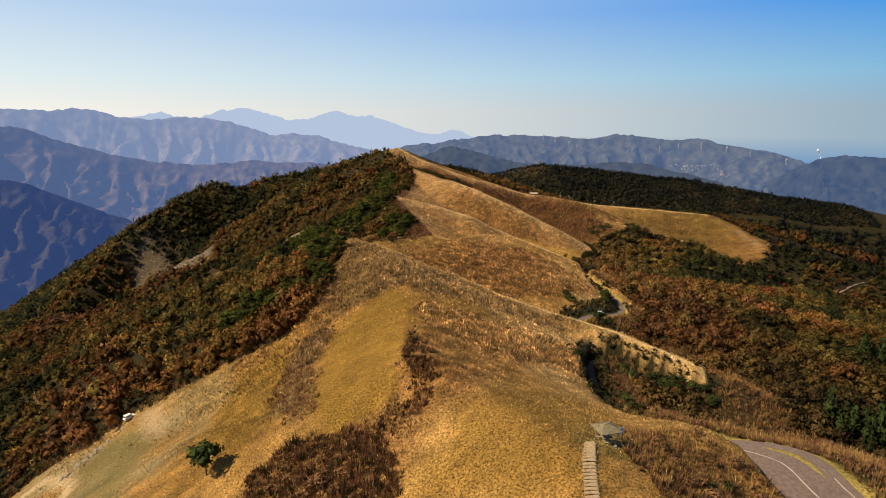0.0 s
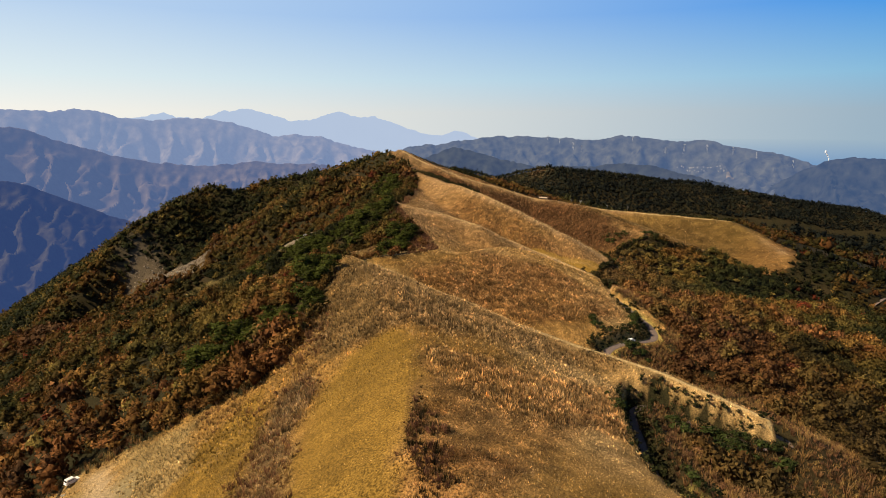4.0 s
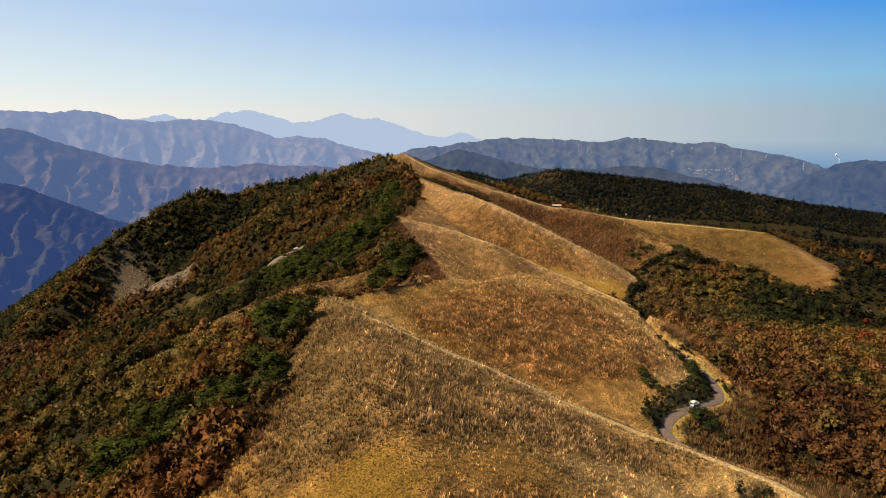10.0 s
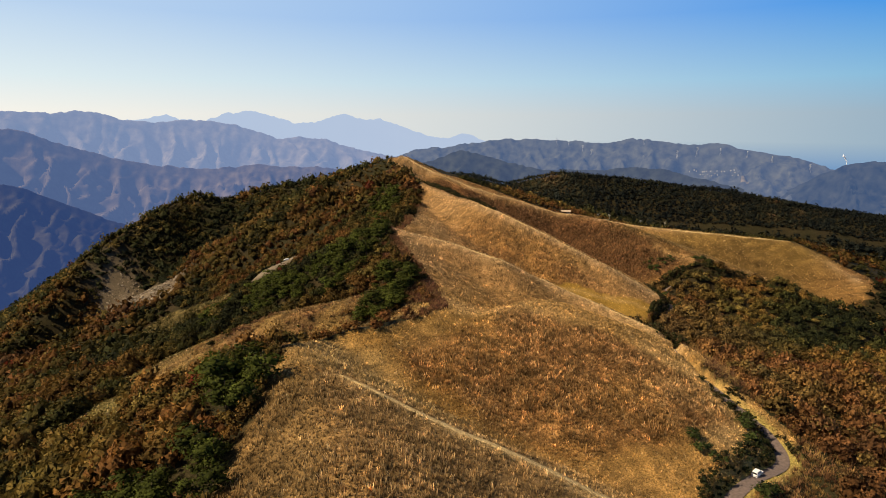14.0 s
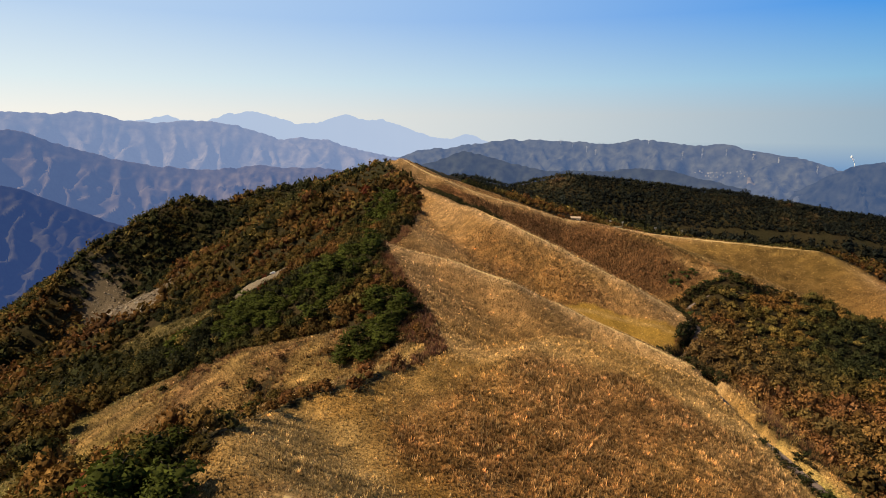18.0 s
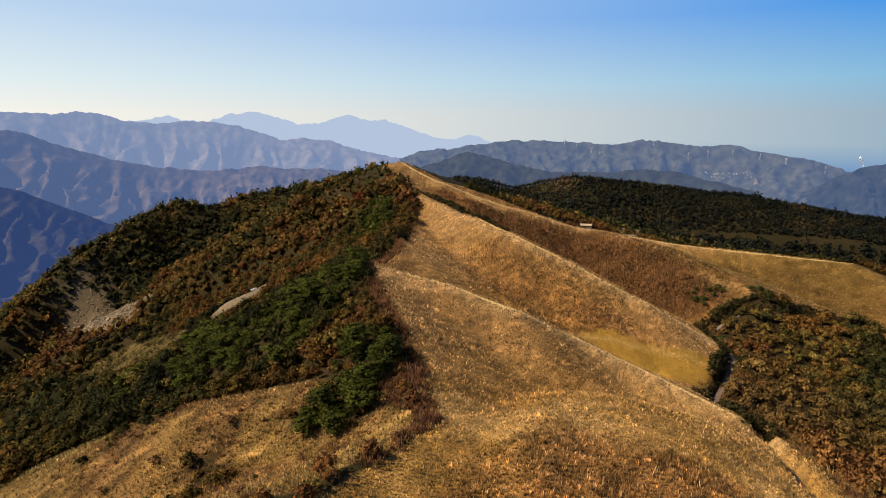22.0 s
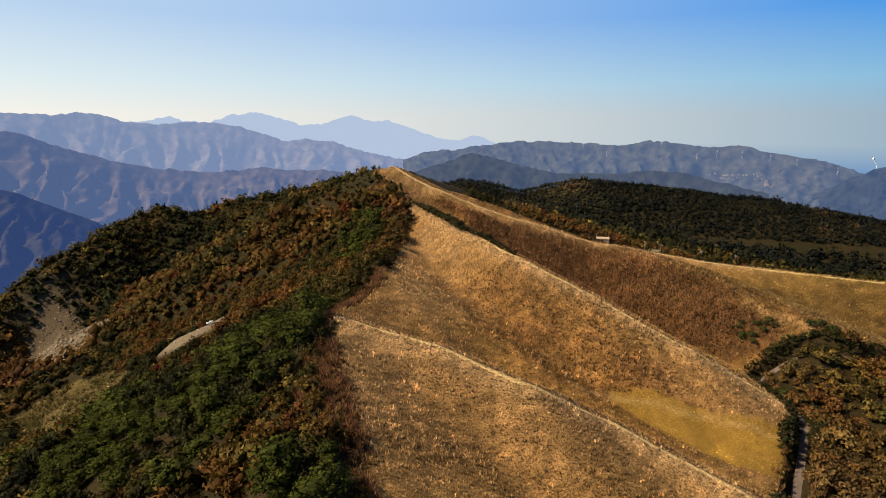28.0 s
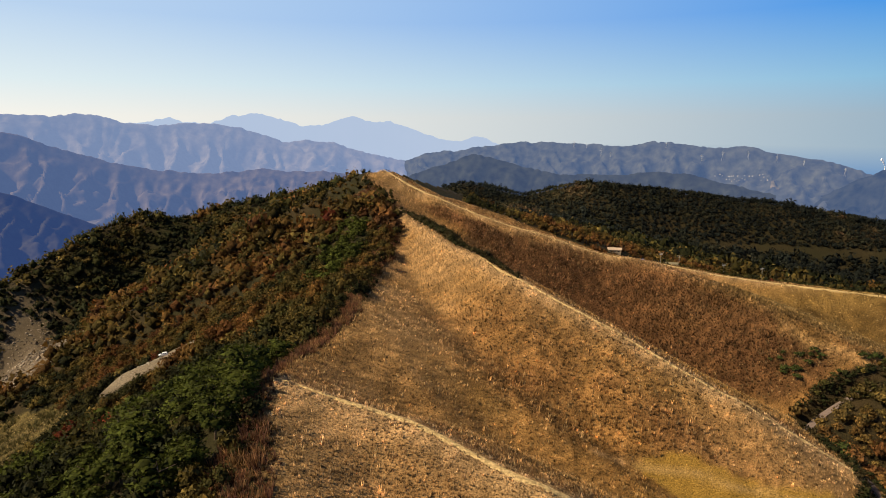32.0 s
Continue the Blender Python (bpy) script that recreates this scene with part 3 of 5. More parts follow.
# ---- mown paths along the crests of the spurs ----
PATHS = {"spur_near": (0, 4, 1.9), "spur_brown": (0, 6, 1.2), "spur_mid": (3, 8, 0.8), "spur_long": (0, 6, 1.4)}
for name, (first, last, half) in PATHS.items():
    line = smooth_line([q[:2] for q in CRESTS[name][0]][first:last + 1], 2.0)
    across = np.gradient(line, axis=0)
    across = np.stack([across[:, 1], -across[:, 0]], 1) / np.linalg.norm(across, axis=1)[:, None]
    grown = half * (1 + 0.3 * fbm(line[:, 0], line[:, 1], 18, 2)) * np.clip(np.minimum(np.arange(len(line)), np.arange(len(line))[::-1]) / 8, 0.25, 1)
    pts = np.stack([line + across * (s * grown)[:, None] for s in (-1, -0.4, 0.4, 1)], 1)
    pz = ground_height(pts[..., 0], pts[..., 1]) + np.array((-0.3, 0.08, 0.08, -0.3))
    v = np.concatenate([pts, pz[..., None]], 2).reshape(-1, 3)
    tagged(new("path", mesh_of("path", v, grid_faces(len(line), 4), PATH_GRASS, None, True)), "pale trodden grass path along the crest of a spur", "path", kind="structure")


# ---- far ranges: azimuth and height angle of the crest from the middle of the path ----
SURFACES = {}


def far_range(key, label, radius, depth, crest, mat, relief, foot=None, seed=0):
    """A mountain range across the distance, with ribs and gullies running down from its crest."""
    foot = -0.145 * radius if foot is None else foot
    az, el = np.array([c[0] for c in crest]), np.array([c[1] for c in crest])
    a = np.arange(max(az[0], -44.0), min(az[-1], 44.0), 0.16)
    fine = 0.07 * (2 * value_noise(a * 1.1 + seed, a * 0 + 5) - 1) + 0.06 * (2 * value_noise(a * 3.1 + seed, a * 0 + seed) - 1) + 0.03 * (2 * value_noise(a * 9.7 + seed, a * 0 + 3) - 1)
    e = np.interp(a, az, el) + 0.12
    rows = np.concatenate([-np.linspace(1, 0.0, 66) ** 1.25, [0.3, 1.0]])
    A, S = np.meshgrid(np.radians(a), rows, indexing="ij")
    down = np.abs(S)
    top = radius * np.tan(np.radians(e[:, None] + fine[:, None] * np.clip(1 - 25 * down, 0, 1)))
    R = radius + depth * S
    px, py = R * np.sin(A), R * np.cos(A)
    wave = radius * 0.036 * relief / 0.42
    along, fall = A * radius + 310 * seed, depth * S + 77 * seed
    along = along + 0.45 * wave * fbm(along, fall, wave * 1.3, 2) + 0.35 * fall * np.sin(along / (wave * 5))
    ribs = np.abs(fbm(along, fall * 0.3, wave, 2)) + 0.55 * np.abs(fbm(along + 500 + 0.4 * fall, fall * 0.45, wave * 0.48, 1)) + 0.3 * np.abs(fbm(along - 0.5 * fall, fall * 0.6 + 900, wave * 0.24, 1)) + 0.5 * fbm(along, fall * 0.5, wave * 2.6, 2)
    deep = np.where(S < 0, np.clip(down * 6, 0, 1), 0.0)
    z = top + (foot - top) * down - np.clip(ribs, -0.2, 1.6) * wave * 0.85 * deep
    SURFACES[key] = (a, R[0], z)
    name = "mountain_range"
    return tagged(new(name, mesh_of(name, np.stack([px, py, z], 2).reshape(-1, 3), grid_faces(len(a), len(rows)), mat, None, True)), label, "mountains", kind="structure")


def place_on(key, azimuth, angle):
    """The spot on a range that shows in that direction, at that height angle, from the middle of the path."""
    a, radii, z = SURFACES[key]
    column = z[int(np.argmin(np.abs(a - azimuth)))]
    seen = np.degrees(np.arctan2(column, radii)) >= angle
    i = int(np.argmax(seen)) if seen.any() else int(np.argmax(column / radii))
    w = radians(azimuth)
    return radii[i] * math.sin(w), radii[i] * math.cos(w), float(column[i])


# each range glows evenly with its share of blue haze
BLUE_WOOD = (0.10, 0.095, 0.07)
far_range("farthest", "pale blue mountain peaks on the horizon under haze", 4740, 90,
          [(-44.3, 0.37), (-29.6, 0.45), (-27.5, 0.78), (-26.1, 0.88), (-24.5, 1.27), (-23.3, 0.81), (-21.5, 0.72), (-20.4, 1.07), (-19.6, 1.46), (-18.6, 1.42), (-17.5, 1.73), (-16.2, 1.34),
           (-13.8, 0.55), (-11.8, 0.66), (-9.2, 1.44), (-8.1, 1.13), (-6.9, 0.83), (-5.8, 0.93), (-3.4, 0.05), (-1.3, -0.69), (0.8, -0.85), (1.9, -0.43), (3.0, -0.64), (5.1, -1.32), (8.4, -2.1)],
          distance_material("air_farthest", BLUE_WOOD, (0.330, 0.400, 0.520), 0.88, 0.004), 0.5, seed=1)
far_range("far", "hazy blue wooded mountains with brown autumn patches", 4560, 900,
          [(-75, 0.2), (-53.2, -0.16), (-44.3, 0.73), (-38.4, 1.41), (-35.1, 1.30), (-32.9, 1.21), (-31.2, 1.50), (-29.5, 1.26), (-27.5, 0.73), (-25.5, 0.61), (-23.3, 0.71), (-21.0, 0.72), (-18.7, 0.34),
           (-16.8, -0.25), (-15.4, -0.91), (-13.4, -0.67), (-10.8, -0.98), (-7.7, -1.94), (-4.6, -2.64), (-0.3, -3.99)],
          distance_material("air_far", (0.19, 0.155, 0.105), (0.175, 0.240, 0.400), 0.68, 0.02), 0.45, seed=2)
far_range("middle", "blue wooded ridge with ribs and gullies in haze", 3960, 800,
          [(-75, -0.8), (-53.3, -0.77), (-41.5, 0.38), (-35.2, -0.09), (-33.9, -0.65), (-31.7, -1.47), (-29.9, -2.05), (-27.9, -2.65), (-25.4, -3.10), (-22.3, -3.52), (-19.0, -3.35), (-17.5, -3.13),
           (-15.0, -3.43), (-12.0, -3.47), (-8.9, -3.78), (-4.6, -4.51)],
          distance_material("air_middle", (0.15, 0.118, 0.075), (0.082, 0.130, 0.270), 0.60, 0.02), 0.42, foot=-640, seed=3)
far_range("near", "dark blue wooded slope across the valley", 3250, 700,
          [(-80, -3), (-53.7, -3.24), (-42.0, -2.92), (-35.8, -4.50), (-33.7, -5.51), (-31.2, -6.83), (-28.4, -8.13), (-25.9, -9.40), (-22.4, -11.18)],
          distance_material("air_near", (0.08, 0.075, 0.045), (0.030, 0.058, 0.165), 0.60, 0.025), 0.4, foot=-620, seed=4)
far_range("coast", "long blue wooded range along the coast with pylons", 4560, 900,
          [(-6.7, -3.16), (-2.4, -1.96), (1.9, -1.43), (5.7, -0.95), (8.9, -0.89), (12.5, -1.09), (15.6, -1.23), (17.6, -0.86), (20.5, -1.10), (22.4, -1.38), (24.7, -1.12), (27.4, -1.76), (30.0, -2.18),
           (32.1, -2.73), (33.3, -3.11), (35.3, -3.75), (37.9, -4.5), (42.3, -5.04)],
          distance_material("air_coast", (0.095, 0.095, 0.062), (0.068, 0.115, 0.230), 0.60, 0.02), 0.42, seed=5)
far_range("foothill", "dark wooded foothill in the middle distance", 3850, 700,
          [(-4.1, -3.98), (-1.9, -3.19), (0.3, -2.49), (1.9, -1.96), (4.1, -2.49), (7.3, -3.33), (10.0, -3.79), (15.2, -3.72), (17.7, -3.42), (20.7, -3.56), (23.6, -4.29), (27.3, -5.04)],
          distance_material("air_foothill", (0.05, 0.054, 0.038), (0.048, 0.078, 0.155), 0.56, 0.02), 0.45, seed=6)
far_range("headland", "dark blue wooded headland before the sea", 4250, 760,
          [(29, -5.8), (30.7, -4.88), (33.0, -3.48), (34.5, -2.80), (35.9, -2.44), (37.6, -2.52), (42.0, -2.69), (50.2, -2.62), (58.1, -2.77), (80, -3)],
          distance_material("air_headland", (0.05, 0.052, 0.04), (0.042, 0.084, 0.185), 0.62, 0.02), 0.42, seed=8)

sa = np.radians(np.arange(8, 75, 0.5))
sr = np.linspace(0, 1, 8)
SA, SR = np.meshgrid(sa, sr, indexing="ij")
sea_r, sea_z = 4620 + 140 * SR, -260 + 178 * SR
# the sea glows in painted colours that fade into the sky's low haze
sea_mat, sea_nodes, sea_links, sea_bsdf = material("sea_haze_glow", 0.4)
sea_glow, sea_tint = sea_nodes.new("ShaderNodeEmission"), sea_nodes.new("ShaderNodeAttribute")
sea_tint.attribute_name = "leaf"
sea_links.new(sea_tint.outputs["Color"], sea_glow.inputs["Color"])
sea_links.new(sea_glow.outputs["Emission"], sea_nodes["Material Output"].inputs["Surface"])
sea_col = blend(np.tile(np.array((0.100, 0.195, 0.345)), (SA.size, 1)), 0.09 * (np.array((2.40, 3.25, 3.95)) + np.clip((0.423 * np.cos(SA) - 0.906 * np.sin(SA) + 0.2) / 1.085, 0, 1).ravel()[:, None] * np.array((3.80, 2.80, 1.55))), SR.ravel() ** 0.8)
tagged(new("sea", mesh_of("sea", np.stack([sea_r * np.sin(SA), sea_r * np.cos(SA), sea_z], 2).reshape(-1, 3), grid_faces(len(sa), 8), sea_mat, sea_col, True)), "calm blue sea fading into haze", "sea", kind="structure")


def scar(key, azimuth, angle, half_az, half_angle, label, category):
    """Bare ground on a far slope: a sheet of the slope's own shape, just proud of it."""
    a, radii, z = SURFACES[key]
    i0 = int(np.argmin(np.abs(a - azimuth)))
    n = max(2, int(half_az / 0.13))
    cols = np.arange(max(0, i0 - n), min(len(a), i0 + n + 1))
    seen = np.degrees(np.arctan2(z[i0], radii))
    rows = np.flatnonzero((np.abs(seen - angle) < half_angle) & (radii <= radii[65]))
    rows = np.arange(rows.min() - 1, rows.max() + 2) if len(rows) else np.arange(20, 23)
    w = np.radians(a[cols])[:, None]
    r = radii[rows][None, :] - 6
    v = np.stack([r * np.sin(w), r * np.cos(w), z[np.ix_(cols, rows)] + 2], 2).reshape(-1, 3)
    tagged(new("bare_ground", mesh_of("bare_ground", v, grid_faces(len(cols), len(rows)), BARE_FAR, None, True)), label, category, kind="structure")


BARE_FAR = distance_material("hazy_bare_rock", (0.20, 0.16, 0.12), (0.13, 0.17, 0.26), 0.5, 0.03)
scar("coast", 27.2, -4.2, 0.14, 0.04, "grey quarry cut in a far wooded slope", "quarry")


# ---- plants: templates of leaf sprays, set out by the thousand ----
RNG = np.random.RandomState(11)
ICO_V = np.array([(0, 0, 1), *[(math.cos(a) * 0.894, math.sin(a) * 0.894, 0.447) for a in np.arange(5) * 2 * math.pi / 5],
                  *[(math.cos(a) * 0.894, math.sin(a) * 0.894, -0.447) for a in (np.arange(5) + 0.5) * 2 * math.pi / 5], (0, 0, -1)])
ICO_F = np.array([(0, 1 + i, 1 + (i + 1) % 5) for i in range(5)] + [(1 + i, 6 + i, 1 + (i + 1) % 5) for i in range(5)]
                 + [(1 + (i + 1) % 5, 6 + i, 6 + (i + 1) % 5) for i in range(5)] + [(6 + i, 11, 6 + (i + 1) % 5) for i in range(5)])


OCT_V = np.array([(0, 0, 1), (1, 0, 0), (0, 1, 0), (-1, 0, 0), (0, -1, 0), (0, 0, -1)], float)
OCT_F = np.array([(0, 1, 2), (0, 2, 3), (0, 3, 4), (0, 4, 1), (5, 2, 1), (5, 3, 2), (5, 4, 3), (5, 1, 4)])


def spray(points, normals, size, rng):
    """A leaf spray, a bent scrap of foliage, at each point."""
    n = len(points)
    nrm = normals + rng.normal(0, 0.7, (n, 3))
    nrm /= np.linalg.norm(nrm, axis=1)[:, None]
    u = np.cross(nrm, rng.normal(0, 1, (n, 3)))
    u /= np.linalg.norm(u, axis=1)[:, None]
    w = np.cross(nrm, u)
    s = size * rng.uniform(0.6, 1.35, (n, 1))
    a, b, c = points + u * s, points - 0.6 * u * s + 0.8 * w * s, points - 0.5 * u * s - 0.85 * w * s + 0.25 * nrm * s
    return np.stack([a, b, c], 1).reshape(-1, 3), np.arange(3 * n).reshape(-1, 3)


def crown_template(rng, lobes, sprays, kind, leaf=0.24):
    """Unit crown, about 1 in radius and 0 to 2 high: a heart darkened as inner shade in each lobe with leaf sprays
    standing round it.
    """
    cores_v, cores_f, cores_n, pts, nrm = [], [], [], [], []
    for i in range(lobes):
        a = i * 2.4 + rng.uniform(0, 0.8)
        if kind == "cone":
            h = (i + 0.5) / lobes
            c, r = np.array((rng.normal(0, 0.05), rng.normal(0, 0.05), 0.25 + 2.1 * h)), np.array((1, 1, 0.8)) * (0.9 * (1 - h) + 0.14)
        elif kind == "pine":
            d = rng.uniform(0.25, 0.6)
            c, r = np.array((math.cos(a) * d, math.sin(a) * d, 0.45 + 1.3 * i / lobes)), np.array((0.6, 0.6, 0.34)) * rng.uniform(0.75, 1.15)
        elif lobes == 1:
            c, r = np.array((0, 0, 0.8)), np.array((0.95, 0.95, 0.8))
        else:
            d = 0.0 if i == 0 else rng.uniform(0.4, 0.62)
            c, r = np.array((math.cos(a) * d, math.sin(a) * d, 1.2 if i == 0 else rng.uniform(0.55, 1.05))), np.array((1, 1, 0.9)) * rng.uniform(0.45, 0.64)
        cores_f.append(OCT_F + 6 * i)
        cores_v.append(c + OCT_V * r * rng.uniform(0.52, 0.8, (6, 1)))
        cores_n.append(OCT_V)
        d = rng.normal(0, 1, (sprays, 3))
        d[:, 2] = np.abs(d[:, 2]) * 0.9 - 0.2
        d /= np.linalg.norm(d, axis=1)[:, None]
        pts.append(c + d * r * rng.uniform(0.66, 1.2, (sprays, 1)))
        nrm.append(d)
    sv, sf = spray(np.vstack(pts), np.vstack(nrm), leaf, rng)
    cv = np.vstack(cores_v)
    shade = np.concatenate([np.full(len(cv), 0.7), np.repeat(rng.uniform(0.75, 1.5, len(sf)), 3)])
    out = np.vstack(nrm) + 0.5 * (np.vstack(pts) - np.array((0, 0, 0.6))) + rng.normal(0, 0.22, (len(sf), 3))
    out /= np.linalg.norm(out, axis=1)[:, None]
    a, b, c = sv[sf[:, 0]], sv[sf[:, 1]], sv[sf[:, 2]]
    away = (np.cross(b - a, c - a) * out).sum(1) < 0
    sf[away] = sf[away][:, ::-1]
    return np.vstack([cv, sv]), np.vstack([np.vstack(cores_f), sf + len(cv)]), shade, np.vstack([np.vstack(cores_n), np.repeat(out, 3, 0)])


def tuft_template(rng, blades, stout=1.0):
    """Unit tuft of grass: blades that lean out from a root, 1 high."""
    a = rng.uniform(0, 2 * math.pi, blades)
    lean, h = rng.uniform(0.15, 0.6, blades), rng.uniform(0.6, 1.1, blades)
    root = np.stack([np.cos(a), np.sin(a), 0 * a], 1) * rng.uniform(0, 0.35, (blades, 1))
    tip = root + np.stack([np.cos(a) * lean, np.sin(a) * lean, h], 1)
    b = rng.uniform(0, 2 * math.pi, blades)
    w = np.stack([np.cos(b), np.sin(b), 0 * b], 1) * stout * rng.uniform(0.12, 0.24, (blades, 1))
    v = np.stack([root - w, root + w, tip], 1).reshape(-1, 3)
    # shade painted into the blades: roots darkened, tips brightened
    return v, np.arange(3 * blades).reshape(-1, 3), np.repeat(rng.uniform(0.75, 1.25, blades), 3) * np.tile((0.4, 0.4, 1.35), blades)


def planted(templates, x, y, z, size, tall, colours, rng):
    """All plants of a kind as one set of arrays: template, place, width and height of each."""
    vs, fs, cs, ns, base = [], [], [], [], 0
    pick = rng.randint(0, len(templates), len(x))
    for k, (tv, tf, ts, *tn) in enumerate(templates):
        i = np.flatnonzero(pick == k)
        if not len(i):
            continue
        a = rng.uniform(0, 2 * math.pi, len(i))
        c, s = np.cos(a)[:, None], np.sin(a)[:, None]
        px, py = tv[:, 0] * c - tv[:, 1] * s, tv[:, 0] * s + tv[:, 1] * c
        v = np.stack([x[i, None] + px * size[i, None], y[i, None] + py * size[i, None], z[i, None] + tv[None, :, 2] * tall[i, None]], 2)
        vs.append(v.reshape(-1, 3))
        fs.append((tf[None] + (base + np.arange(len(i)) * len(tv))[:, None, None]).reshape(-1, 3))
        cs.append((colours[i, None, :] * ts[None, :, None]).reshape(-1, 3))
        if tn:
            n = tn[0]
            ns.append(np.stack([n[:, 0] * c - n[:, 1] * s, n[:, 0] * s + n[:, 1] * c, n[None, :, 2] + 0 * c], 2).reshape(-1, 3))
        base += len(i) * len(tv)
    return np.vstack(vs), np.vstack(fs), np.vstack(cs), np.vstack(ns) if ns else None


def scatter(x0, x1, y0, y1, gap, rng):
    """Places on a jittered grid."""
    X, Y = np.meshgrid(np.arange(x0, x1, gap), np.arange(y0, y1, gap), indexing="ij")
    return (X + rng.uniform(-0.5, 0.5, X.shape) * gap).ravel(), (Y + rng.uniform(-0.5, 0.5, Y.shape) * gap).ravel()


ROUND_NEAR = [crown_template(RNG, 6, 60, "round", 0.13) for _ in range(5)]
ROUND_MID = [crown_template(RNG, 4, 36, "round", 0.125) for _ in range(8)]
ROUND_WEST = [crown_template(RNG, 2, 30, "round", 0.13) for _ in range(8)]
ROUND_FAR = [crown_template(RNG, 1, 18, "round", 0.24) for _ in range(10)]
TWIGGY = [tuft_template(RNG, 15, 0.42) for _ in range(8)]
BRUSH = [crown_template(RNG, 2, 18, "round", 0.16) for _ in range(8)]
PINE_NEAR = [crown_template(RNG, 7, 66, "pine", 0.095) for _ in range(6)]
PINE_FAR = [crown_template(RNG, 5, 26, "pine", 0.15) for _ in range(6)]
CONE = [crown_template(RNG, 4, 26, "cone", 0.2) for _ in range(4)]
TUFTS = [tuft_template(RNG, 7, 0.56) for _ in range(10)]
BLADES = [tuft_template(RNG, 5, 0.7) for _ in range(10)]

PINE_GREEN = np.array((0.044, 0.053, 0.009))
DRIFT = np.array((-0.9, -0.4, -0.05, 0.25, 0.5, 0.9))
DRIFT_COLOURS = np.array([(0.020, 0.024, 0.010), (0.042, 0.043, 0.013), (0.106, 0.076, 0.019), (0.155, 0.082, 0.022), (0.150, 0.064, 0.021), (0.115, 0.061, 0.028)])


def tree_colours(x, y, rng):
    """Dark evergreen, green, olive, orange brown and rust crowns, in drifts, with a few red and yellow ones."""
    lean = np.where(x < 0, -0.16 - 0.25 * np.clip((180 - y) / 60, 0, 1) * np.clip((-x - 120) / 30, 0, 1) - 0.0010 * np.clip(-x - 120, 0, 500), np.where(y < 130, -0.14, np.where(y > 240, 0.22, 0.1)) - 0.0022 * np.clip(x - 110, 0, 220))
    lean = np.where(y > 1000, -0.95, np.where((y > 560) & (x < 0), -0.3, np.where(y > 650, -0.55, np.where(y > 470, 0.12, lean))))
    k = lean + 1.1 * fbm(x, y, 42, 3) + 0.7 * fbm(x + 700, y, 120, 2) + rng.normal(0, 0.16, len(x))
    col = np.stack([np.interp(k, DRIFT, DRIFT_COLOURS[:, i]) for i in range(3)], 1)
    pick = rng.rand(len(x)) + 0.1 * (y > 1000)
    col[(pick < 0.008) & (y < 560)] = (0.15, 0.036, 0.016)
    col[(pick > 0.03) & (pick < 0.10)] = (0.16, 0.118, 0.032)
    # far hill's crowns tinted blue: haze put into the leaf colour
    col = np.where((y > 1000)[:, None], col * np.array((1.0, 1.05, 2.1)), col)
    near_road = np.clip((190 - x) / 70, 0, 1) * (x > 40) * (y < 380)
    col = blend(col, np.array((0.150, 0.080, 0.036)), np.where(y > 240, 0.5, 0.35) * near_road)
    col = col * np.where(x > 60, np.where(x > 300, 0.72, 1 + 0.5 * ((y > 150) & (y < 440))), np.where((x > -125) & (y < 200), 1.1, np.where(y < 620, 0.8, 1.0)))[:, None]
    return 0.78 * col * rng.uniform(0.65, 1.4, (len(x), 1))


def pines_at(x, y):
    return (blob(x, y, -42, 80, 10, 36, 6) + 1.2 * blob(x, y, -58, 61, 10, 25, -56) + blob(x, y, -80, 290, 52, 72, -12) + blob(x, y, -20, 200, 12, 26, -10) + blob(x, y, -46, 262, 22, 60, -8) + blob(x, y, -46, 470, 16, 80, 4)) * (y < 530) * (0.8 + 1.7 * fbm(x, y, 13, 2)) > 0.45


rim_line = smooth_line(EDGE_WEST[5:], 3.0)


def wood_allowed(x, y):
    d, _ = off_road(x, y, 10)
    opening = blob(x, y, -335, 605, 54, 182, 38) * (1 + 0.5 * fbm(x, y, 25, 2)) + blob(x, y, -114, 391, 32, 15, 20) + blob(x, y, 142, 570, 46, 13, -20)
    verge = (y < 265) & (x > 40) & (near_line(x, y, road_line, road_z, 24)[0] < np.where(y < 110, 17, 12) + 7 * fbm(x, y, 20, 2))
    rim = (y > 165) & (y < 350) & (x < 8) & (near_line(x, y, rim_line, rim_line[:, 0], 12)[0] < 4.5 + 4 * fbm(x, y, 15, 2))
    return ~is_grass(x, y) & ~rim & ~inside(x, y, BRUSH_SLOPE) & (d > 4.2) & (opening < 0.5) & ~verge & (np.hypot(x + 92.5, y - 29) > 7)


# ---- woods ----
def wood(name, label, x0, x1, y0, y1, gap, templates, size, rng, keep=None):
    x, y = scatter(x0, x1, y0, y1, gap, rng)
    ok = wood_allowed(x, y)
    if keep is not None:
        ok &= keep(x, y)
    x, y = x[ok], y[ok]
    s = size * np.exp(np.clip(rng.normal(0, 0.32, len(x)), -0.7, 0.45)) * (1 + 0.25 * fbm(x, y, 40, 2))
    rim = blob(x, y, -14, 235, 22, 85, 8) + blob(x, y, -28, 340, 20, 75, 0) + blob(x, y, -36, 450, 18, 70, 6)
    s = s * (1 - 0.2 * np.clip(rim * 2, 0, 1)) * np.where(np.hypot(x + 56, y - 595) < 62, 0.45, 1.0) * (1 - 0.5 * np.clip(2 * blob(x, y, -45, 165, 62, 55, 0), 0, 1))
    tall = s * rng.uniform(0.6, 1.35, len(x))
    col = tree_colours(x, y, rng)
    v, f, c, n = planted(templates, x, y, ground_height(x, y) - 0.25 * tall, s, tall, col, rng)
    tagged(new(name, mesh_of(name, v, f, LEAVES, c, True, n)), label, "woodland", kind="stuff")


